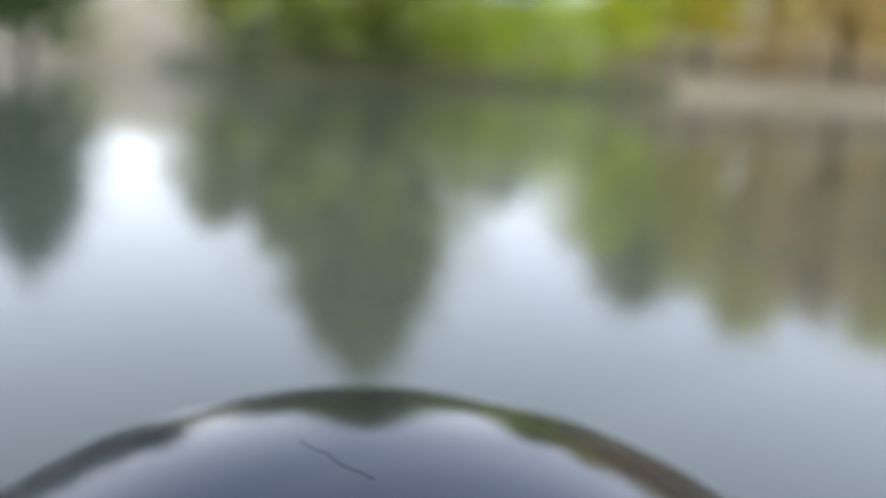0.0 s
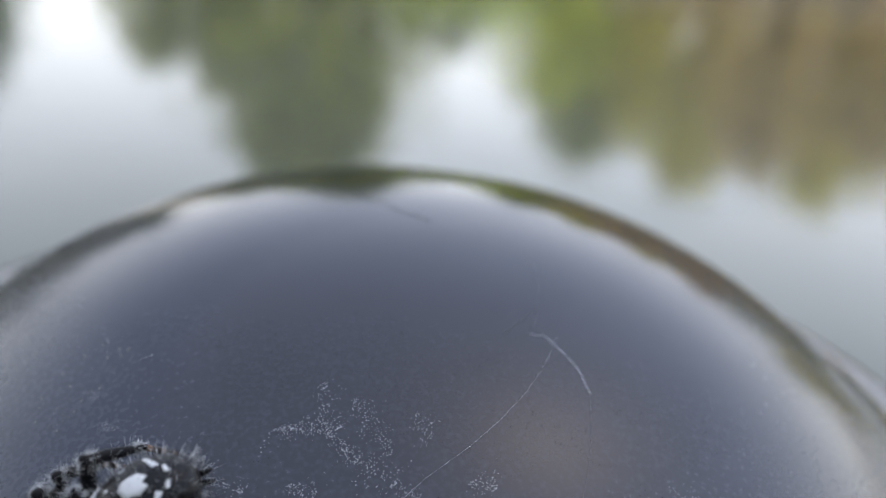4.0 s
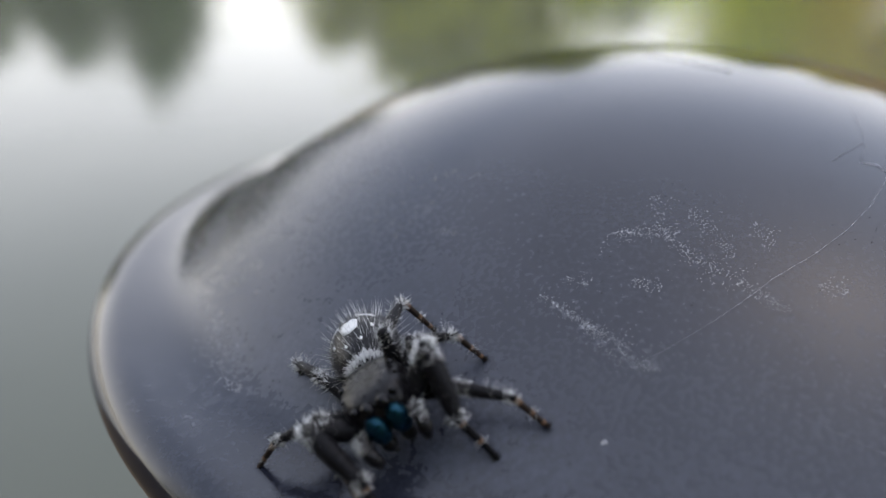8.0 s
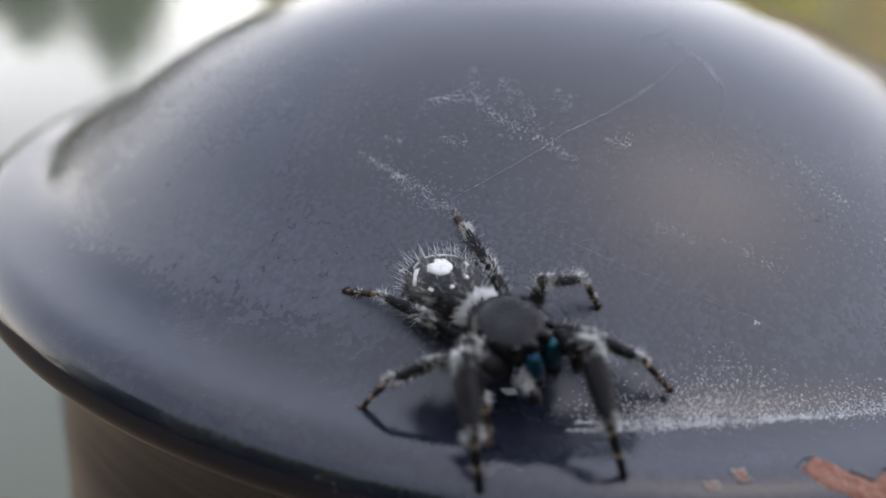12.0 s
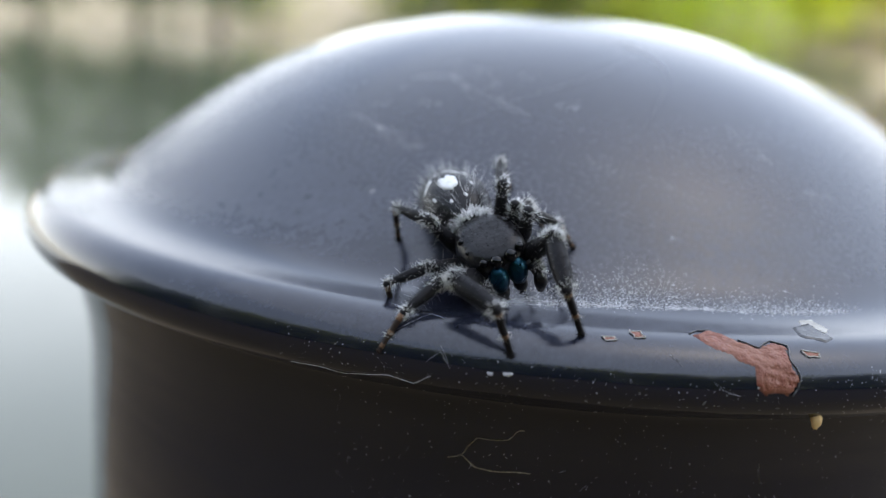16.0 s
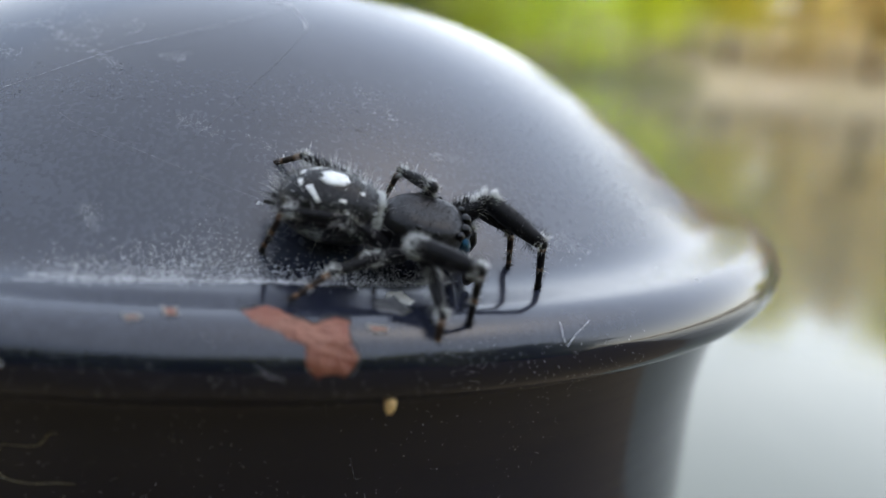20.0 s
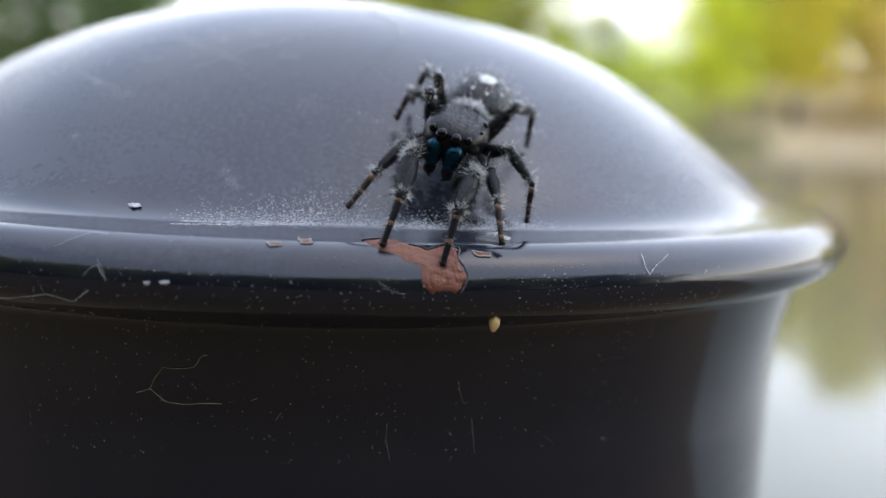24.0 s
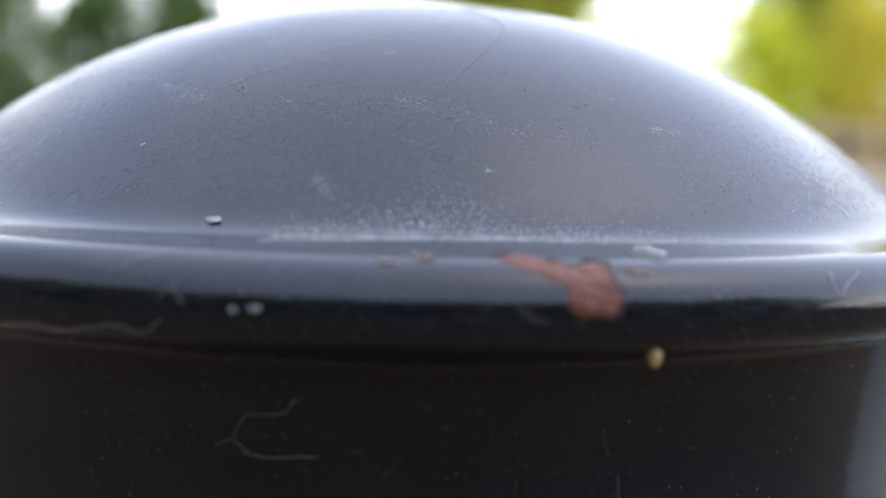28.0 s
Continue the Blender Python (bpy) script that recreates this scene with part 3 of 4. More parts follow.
xs, ys = spread(-60, 60, 1.2, 1500), spread(-3, 100, 0.8, 1500)
verts = [(x, y, land(x, y)) for y in ys for x in xs]
w = len(xs)
faces = [(j * w + i, j * w + i + 1, (j + 1) * w + i + 1, (j + 1) * w + i) for j in range(len(ys) - 1) for i in range(w - 1)]
bank = mesh("ground", verts, faces, SOIL)
bank.materials.append(TURF)
bank.materials.append(GRASS)
for q in bank.polygons:
    x, y = q.center.x, q.center.y
    q.material_index = 1 if y < 4 else 2 if -30 < x < 12 and y - shore(x) < 5 or y - shore(x) > 36 else 0
tagged(new("ground", bank), "bare tan earth banks with dry grass round a pond", "ground", kind="structure")
wx = [-150 + 7.5 * i for i in range(41)]
wy = [0.5 + 1.5 * i for i in range(61)]
verts = [(x, y, POND) for y in wy for x in wx]
faces = [(j * 41 + i, j * 41 + i + 1, (j + 1) * 41 + i + 1, (j + 1) * 41 + i) for j in range(60) for i in range(40)]
tagged(new("water", mesh("water", verts, faces, WATER)), "still grey-green pond water mirroring the trees", "water", kind="structure")

grng = random.Random(11)


def foliage(count, place, size):
    """Loose leaves, each a bent pair of triangles, at place() -> centre."""
    verts, faces = [], []
    for _ in range(count):
        p = Vector(place())
        d = Vector((grng.gauss(0, 1), grng.gauss(0, 1), grng.gauss(0, 0.7))).normalized()
        x = d.orthogonal().normalized()
        y = d.cross(x)
        s = size * grng.uniform(0.5, 1.4)
        k = len(verts)
        verts += [p - x * s, p + y * s * 0.5 + d * s * 0.2, p + x * s, p - y * s * 0.5 + d * s * 0.15]
        faces += [(k, k + 1, k + 2, k + 3)]
    return verts, faces


def tree(azimuth, away, height, width, leaf, label, cone=0.0, low=0.12, leaves=1700, name="tree"):
    """A tree on the far bank: tapered trunk, limbs, and a crown of leaf clumps along the limbs."""
    x, y = away * math.sin(radians(azimuth)), away * math.cos(radians(azimuth))
    z = land(x, y)
    t = tagged(new(name), label, "tree" if name != "shrub" else "shrub", "" if name == "shrub" else "trees on the far bank" if y > 0 else "trees on the near bank")
    t.matrix_basis = pose(x, y, z - 0.05)
    top = height * 0.93
    trunk = [(0, 0, 0), (grng.uniform(-.1, .1), 0, height * 0.35), (grng.uniform(-.2, .2), 0, height * 0.65), (0, 0, top)]
    r = max(0.04, height * 0.018)
    limbs, tips = [], []
    n = 26
    for i in range(n):
        k = i / (n - 1)
        h = height * (low + (0.95 - low) * k)
        wide = width * 0.5 * ((1 - k) ** 0.8 * cone + (1 - cone) * math.sqrt(max(0.05, 1 - (2 * k - 0.85) ** 2 * 0.8)))
        a = i * 2.4 + grng.uniform(-0.4, 0.4)
        reach = wide * grng.uniform(0.75, 1.1)
        tip = (math.cos(a) * reach, math.sin(a) * reach, min(h + height * 0.05 * (1 - cone), height))
        limbs.append(tube([(0, 0, h * 0.9), (tip[0] * 0.5, tip[1] * 0.5, h), tip], [r * 0.45 * (1 - k * 0.7), r * 0.3 * (1 - k * 0.7), r * 0.08], 5))
        tips += [(tip, wide), ((tip[0] * 0.55, tip[1] * 0.55, h), wide)]
    v, f = joined(tube(trunk, [r * 1.3, r, r * 0.6, r * 0.15], 9), *limbs)
    part("trunk", mesh("trunk", v, f, BARK), t)

    def place():
        tip, wide = grng.choice(tips)
        s = 0.10 * height * 0.35 + wide * 0.24
        return tuple(c + grng.gauss(0, s) for c in tip)

    v, f = foliage(leaves, place, max(0.10, height * 0.035))
    zs = 0.05
    v = [(p[0], p[1], max(zs, p[2])) for p in v]
    part("crown", mesh("crown", v, f, leaf, False), t)
    return t

D, TURN = SHORE + 9, 2.4
# far bank, from left to right
for az, away, h, wide, leaf, cone, label in (
        (-44, D + 3, 17, 12, LEAF_DARK, 0.3, "tall dark green tree on the far bank"),
        (-37, D, 15, 11, LEAF_DARK, 0.2, "broad dark green tree on the far bank"),
        (-31.5, D + 3, 16, 9, LEAF_DARK, 0.3, "tall dark green tree on the far bank"),
        (-27, D, 17.5, 8, LEAF_DARK, 0.6, "tall dark green tree on the far bank"),
        (-16.5, D + 2, 12, 8, LEAF_OLIVE, 0.4, "olive green tree on the far bank"),
        (-7.3, D, 25, 24, LEAF_OLIVE, 1.0, "tall cone-shaped olive tree on the far bank"),
        (-12.5, D + 3, 13, 7, LEAF_OLIVE, 0.5, "olive green tree on the far bank"),
        (7.5, D, 12, 9, LEAF_YELLOW, 0.2, "bright green broad-leaved tree on the far bank"),
        (12.6, D + 2, 14.5, 5, LEAF_GOLD, 0.4, "slim yellowing tree on the far bank"),
        (20.5, D, 15.5, 9, LEAF_RUST, 0.3, "rust-brown tree on the far bank"),
        (27, D + 2, 14, 10, LEAF_RUST, 0.2, "rust-brown tree on the far bank"),
        (35, D, 15, 11, LEAF_OLIVE, 0.3, "olive green tree on the far bank"),
        (1.5, D + 5, 7, 9, LEAF_DARK, 0.1, "low dark green tree behind the lime shrubs"),
        (10, D + 7, 17, 10, LEAF_OLIVE, 0.2, "tall olive tree behind the bank"),
        (16.5, D + 7, 18, 10, LEAF_GOLD, 0.2, "tall yellowing tree behind the bank"),
        (24, D + 7, 18, 11, LEAF_GOLD, 0.2, "tall yellowing tree behind the bank"),
        (31, D + 7, 18, 11, LEAF_RUST, 0.2, "tall rust-brown tree behind the bank"),
        (43, D + 4, 16, 12, LEAF_GOLD, 0.3, "yellowing broad-leaved tree on the far bank")):
    tree(az - TURN, away, h, wide, leaf, label, cone, leaves=4500 if h > 20 else 2200, low=0.03 if cone > 0.9 else 0.26)
# unseen trees added behind the camera, sized to darken the rim's reflections
for az, away, h, wide, leaf in ((108, 16, 9, 9, LEAF_DARK), (126, 17, 10.5, 10, LEAF_OLIVE), (144, 16, 10, 9, LEAF_OLIVE), (161, 17, 11, 10, LEAF_OLIVE), (178, 16, 10, 10, LEAF_DARK),
                                (195, 17, 10.5, 10, LEAF_OLIVE), (212, 16, 10, 9, LEAF_OLIVE), (229, 17, 10.5, 10, LEAF_OLIVE), (247, 16, 9, 9, LEAF_DARK)):
    tree(az, away, h, wide, leaf, "broad unseen tree added to darken the enamel's reflections", 0.2, leaves=2600, low=0.05)
for az, away, h, wide, leaf, label in (
        (-15, SHORE + 4, 4.5, 6, LEAF_DARK, "dark green shrub at the water's edge"), (-10.5, SHORE + 4, 5, 7, LEAF_DARK, "dark green shrub at the water's edge"),
        (-6, SHORE + 3.5, 4.5, 6.5, LEAF_DARK, "dark green shrub at the water's edge"), (-1, SHORE + 4, 6.5, 8, LEAF_LIME, "bright lime-green shrub at the water's edge"),
        (4, SHORE + 4, 7, 9, LEAF_LIME, "bright lime-green shrub at the water's edge"),
        (-24, SHORE + 12, 4, 8, LEAF_OLIVE, "olive shrub at the top of the bank"), (16, SHORE + 12, 5, 8, LEAF_RUST, "reddish-brown shrub at the top of the bank")):
    tree(az - TURN, away, h, wide, leaf, label, 0.0, low=0.06, leaves=1300, name="shrub")
# more trees behind the camera, out of view, added to dim what the post mirrors
for x, y, h in ((-9, -11, 6.5), (-3, -12.5, 7), (3, -12, 6.5), (9, -10.5, 6.5), (-15, -6, 6), (15, -5.5, 6)):
    tree(math.degrees(math.atan2(x, y)), math.hypot(x, y), h, 5.5, LEAF_DARK, "dark unseen tree added behind the camera to dim reflections", 0.1, low=0.1, leaves=1500)

# ---- the jumping spider ----
# Built in millimetres of a spider MM metres to the millimetre; it looks along +y, and its feet stand on z = 0.
srng = random.Random(5)


def mm(piece):
    v, f = piece
    return [tuple(c * MM for c in p) for p in v], f


def coat(count, size, centre, keep, length, radius, lean=(0, -0.5, 0.15), spread_=0.25):
    """Bristles that stand on an egg where keep(unit vector) is true."""
    out = []
    while len(out) < count:
        d = Vector((srng.gauss(0, 1), srng.gauss(0, 1), srng.gauss(0, 1))).normalized()
        if keep(d):
            p = Vector(tuple(centre[i] + d[i] * size[i] * 0.98 for i in range(3)))
            way = Vector((d[0] / size[0], d[1] / size[1], d[2] / size[2])).normalized() + Vector(lean) + Vector(
                (srng.gauss(0, spread_), srng.gauss(0, spread_), srng.gauss(0, spread_)))
            out.append((p, way, srng.uniform(*length), radius))
    return mm(hairs(out))


spider = tagged(new("jumping_spider"), "black jumping spider with white spots and teal jaws", "spider")

# carapace: broad, flat-topped, steep in front
C_SIZE, C_AT = (2.0, 2.5, 1.65), (0, 1.9, 2.3)


def carapace_shape(v):
    top = 1.0 - 0.22 * max(0, v[2]) ** 3
    box = sum(abs(c) ** 2.6 for c in v) ** (-1 / 2.6)
    front = 1.0 + 0.06 * max(0, v[1]) * max(0, v[2])
    back = 1.0 - 0.28 * max(0, -v[1] - 0.2)
    return (box * back * (1.0 + 0.06 * max(0, v[1])), box * front, box * top * (1 - 0.35 * max(0, -v[1] - 0.35)))


head = part("cephalothorax", mesh("cephalothorax", *mm(blob(C_SIZE, C_AT, (32, 22), carapace_shape)), CUTICLE), spider,
            "black domed head and thorax")
part("bristles", mesh("bristles", *joined(
    coat(420, C_SIZE, C_AT, lambda d: d[2] > -0.1, (0.25, 0.55), 0.014, (0, 0.1, 0.3), 0.3),
    coat(70, C_SIZE, C_AT, lambda d: d[1] > 0.55 and 0.2 < d[2] < 0.75, (0.4, 0.75), 0.013, (0, 0.5, 0.6), 0.35)), BLACKHAIR), head)
part("grey_down", mesh("grey_down", *coat(260, tuple(c * 1.01 for c in C_SIZE), C_AT, lambda d: d[2] > -0.4 and noise.noise(d * 3) > -0.15, (0.08, 0.2), 0.007, (0, 0.5, 0.1), 0.4), GREYHAIR), head, "sparse grey down")
for x, y, z, r in ((0.47, 4.30, 3.12, 0.41), (-0.47, 4.30, 3.12, 0.41), (1.20, 4.02, 3.20, 0.27), (-1.20, 4.02, 3.20, 0.27),
                   (1.66, 2.7, 3.36, 0.13), (-1.66, 2.7, 3.36, 0.13), (1.56, 1.6, 3.40, 0.22), (-1.56, 1.6, 3.40, 0.22)):
    part("eye", mesh("eye", *mm(blob((r, r, r), (x, y, z), (16, 10))), EYE), spider, "glossy black eye")

# abdomen: egg-shaped, with a white front band, a large white spot and smaller marks
A_SIZE, A_AT = (2.25, 3.4, 2.0), (0, -3.3, 2.25)
belly = part("abdomen", mesh("abdomen", *mm(blob(A_SIZE, A_AT, (32, 22), lambda v: 1 - 0.10 * max(0, -v[1]) ** 2)), CUTICLE), spider,
             "black furry abdomen with white spots")


def on_abdomen(az, el, out=1.0):
    """A place on the abdomen: az degrees to the right of the back line, el degrees from the front end over the top."""
    a, e = radians(az), radians(el)
    d = Vector((math.sin(a) * math.sin(e), math.cos(e), math.cos(a) * math.sin(e)))
    k = 1 - 0.10 * max(0, -d[1]) ** 2
    return tuple(A_AT[i] + d[i] * A_SIZE[i] * out * k for i in range(3))


def spot(name, outline, label):
    """A patch of flat white scales on the abdomen, inside an outline of (az, el)."""
    fine = []
    for (a, s), (b, t) in zip(outline, outline[1:] + outline[:1]):
        fine += [(a + (b - a) * k / 3 + srng.uniform(-1, 1) * 0.8, s + (t - s) * k / 3 + srng.uniform(-1, 1) * 0.8) for k in range(3)]
    ca, cs = sum(p[0] for p in fine) / len(fine), sum(p[1] for p in fine) / len(fine)
    n = len(fine)
    verts = [on_abdomen(a, s, 0.995) for a, s in fine]
    for g in (1.0, 0.6):
        verts += [on_abdomen(ca + (a - ca) * g, cs + (s - cs) * g, 1.016) for a, s in fine]
    verts.append(on_abdomen(ca, cs, 1.018))
    faces = [(q * n + k, q * n + (k + 1) % n, (q + 1) * n + (k + 1) % n, (q + 1) * n + k) for q in range(2) for k in range(n)]
    faces += [(2 * n + k, 2 * n + (k + 1) % n, 3 * n) for k in range(n)]
    return part(name, mesh(name, *mm((verts, faces)), WHITEHAIR), belly, label)


spot("white_spot", [(-13, 82), (0, 77), (13, 82), (17, 97), (7, 106), (0, 101), (-7, 106), (-17, 97)], "large white spot")
for sx in (-1, 1):
    spot("white_spot", [(sx * 12, 62), (sx * 16, 60), (sx * 18, 64), (sx * 14, 66)], "small white spot")
    spot("white_spot", [(sx * 34, 78), (sx * 39, 77), (sx * 40, 83), (sx * 35, 84)], "small white spot")
    spot("white_spot", [(sx * 20, 112), (sx * 46, 100), (sx * 48, 104), (sx * 24, 118)], "white bar")
    spot("white_spot", [(sx * 8, 124), (sx * 22, 121), (sx * 23, 125), (sx * 9, 129)], "white bar")
band = []
for i in range(520):
    a = srng.uniform(-85, 85)
    e = srng.gauss(34, 3.6)
    p = on_abdomen(a, e, 0.99)
    q = on_abdomen(a, e + 9, 1.05)
    band.append((p, Vector(q) - Vector(p) + Vector((srng.gauss(0, .08), srng.gauss(0, .08), srng.gauss(0, .08))), srng.uniform(0.28, 0.48), 0.034))
part("white_band", mesh("white_band", *mm(hairs(band)), WHITEHAIR), belly, "band of dense white hair round the front")
part("bristles", mesh("bristles", *joined(
    coat(40, A_SIZE, A_AT, lambda d: d[2] > -0.2, (0.5, 1.0), 0.016, (0, -0.35, 0.25), 0.2),
    coat(260, A_SIZE, A_AT, lambda d: d[2] > -0.4, (0.25, 0.5), 0.014, (0, -0.9, 0.0), 0.2)), GREYHAIR), belly)
part("grey_scales", mesh("grey_scales", *coat(2200, A_SIZE, A_AT, lambda d: d[2] > -0.5 and noise.noise(d * 4) > 0.05, (0.12, 0.28), 0.013, (0, -1.2, 0), 0.4), GREYHAIR), belly, "patches of grey scales")
part("long_bristles", mesh("long_bristles", *coat(230, A_SIZE, A_AT, lambda d: d[2] > -0.3, (0.7, 1.4), 0.013, (0, -0.3, 0.25), 0.2), WHITEHAIR), belly, "long pale bristles")
part("down", mesh("down", *coat(500, A_SIZE, A_AT, lambda d: d[2] > -0.5, (0.2, 0.45), 0.016, (0, -1.0, 0.0), 0.25), BLACKHAIR), belly)
part("spinneret", mesh("spinneret", *mm(joined(*[tube([(x, -6.3, 1.9), (x * 1.2, -6.95, 1.8)], [0.2, 0.1], 8) for x in (-0.3, 0.3)])), CUTICLE), belly)

# jaws and palps
for sx in (-1, 1):
    jaw = part("chelicera", mesh("chelicera", *mm(blob((0.66, 0.60, 1.05), (sx * 0.64, 4.30, 1.75), (24, 16),
               lambda v: (1 - 0.12 * max(0, -v[2]), 1 + 0.2 * max(0, v[2]), 1))), TEAL), spider, "iridescent teal jaw")
    part("jaw_tip", mesh("jaw_tip", *mm(blob((0.46, 0.46, 0.6), (sx * 0.62, 4.32, 0.75), (14, 10))), CUTICLE), jaw, "black tip of the jaw")
    part("fang", mesh("fang", *mm(tube([(sx * 0.6, 4.45, 0.42), (sx * 0.5, 4.55, 0.22), (sx * 0.3, 4.5, 0.1)], [0.16, 0.11, 0.02], 7)), CUTICLE), jaw)
    path = [(sx * 1.25, 3.75, 1.4), (sx * 1.7, 4.45, 1.85), (sx * 1.72, 5.05, 1.55), (sx * 1.45, 5.2, 0.3)]
    palp = part("pedipalp", mesh("pedipalp", *mm(joined(tube(path[:2], [0.36, 0.42], 9), tube(path[1:3], [0.46, 0.44], 9),
                tube([path[2], (sx * 1.6, 5.2, 0.9), path[3]], [0.38, 0.44, 0.24], 9))), CUTICLE), spider, "short feeler with a white tuft")
    tuft = []
    for _ in range(200):
        k = srng.random()
        p = Vector(path[1]).lerp(Vector(path[2]), k) if srng.random() < 0.75 else Vector(path[0]).lerp(Vector(path[1]), 0.5 + 0.5 * k)
        d = Vector((sx * 0.3 + srng.gauss(0, .5), srng.gauss(0.5, .4), srng.gauss(0.75, .4))).normalized()
        tuft.append((p + d * 0.38, d + Vector((0, 0.4, -0.3)), srng.uniform(0.25, 0.5), 0.018))
    part("white_tuft", mesh("white_tuft", *mm(hairs(tuft)), WHITEHAIR), palp)

# legs: hip on the body, lengths of femur, tibia with knee, and foot, girth, resting place of the foot
LEGS = []
for pair, (hip, lengths, girth, rest) in enumerate((
        ((1.4, 3.3, 1.55), (3.1, 4.1, 3.2), 0.70, (3.0, 6.6)),
        ((1.65, 2.4, 1.45), (2.7, 3.1, 2.7), 0.54, (4.4, 4.8)),
        ((1.65, 1.4, 1.45), (2.6, 2.7, 2.6), 0.50, (4.6, -0.4)),
        ((1.35, 0.4, 1.45), (3.3, 3.3, 3.2), 0.52, (4.2, -4.4)))):
    for sx in (-1, 1):
        LEGS.append(((sx * hip[0], hip[1], hip[2]), lengths, girth, (sx * rest[0], rest[1]), pair))


def limb(length, r0, r1, bulge, bend=0.0):
    pts, rad = [], []
    for i in range(9):
        k = i / 8
        pts.append((0, bend * math.sin(math.pi * k), length * k))
        rad.append((r0 + (r1 - r0) * k) * (1 + bulge * math.sin(math.pi * min(1, k * 1.15))))
    rad[0] *= 0.8
    rad[-1] *= 0.85
    return tube(pts, rad, 10)


def fuzz(count, length, r, lo, hi, hair, thick, lean=0.6, up=None):
    """Hair along a limb that lies on z."""
    out = []
    for _ in range(count):
        k, a = srng.uniform(lo, hi), srng.uniform(0, 6.283) if up is None else srng.gauss(1.571, up)
        d = Vector((math.cos(a), math.sin(a), 0))
        out.append((d * r * 0.9 + Vector((0, 0, k * length)), d + Vector((srng.gauss(0, .2), srng.gauss(0, .2), lean + srng.gauss(0, .25))),
                    srng.uniform(*hair), thick))
    return mm(hairs(out))


PIECES = []


def hairy(core, skin, *coats):
    """A shaft with its skin, and coats of hair ((verts, faces), material) on it, as one mesh."""
    verts, faces = list(core[0]), list(core[1])
    index, skins = [0] * len(faces), [skin]
    for (v, f), m_ in coats:
        k = len(verts)
        verts += v
        faces += [tuple(i + k for i in q) for q in f]
        if m_ not in skins:
            skins.append(m_)
        index += [skins.index(m_)] * len(f)
    d = mesh("limb", verts, faces, skin)
    for m_ in skins[1:]:
        d.materials.append(m_)
    d.polygons.foreach_set("material_index", index)
    return d


def ringed(length, r, rings):
    """Bands of paler skin let into a limb: (from, to) along it."""
    return joined(*[tube([(0, 0, length * lo), (0, 0, length * (lo + hi) / 2), (0, 0, length * hi)],
                         [r(lo) * 1.03, r((lo + hi) / 2) * 1.07, r(hi) * 1.03], 10) for lo, hi in rings])


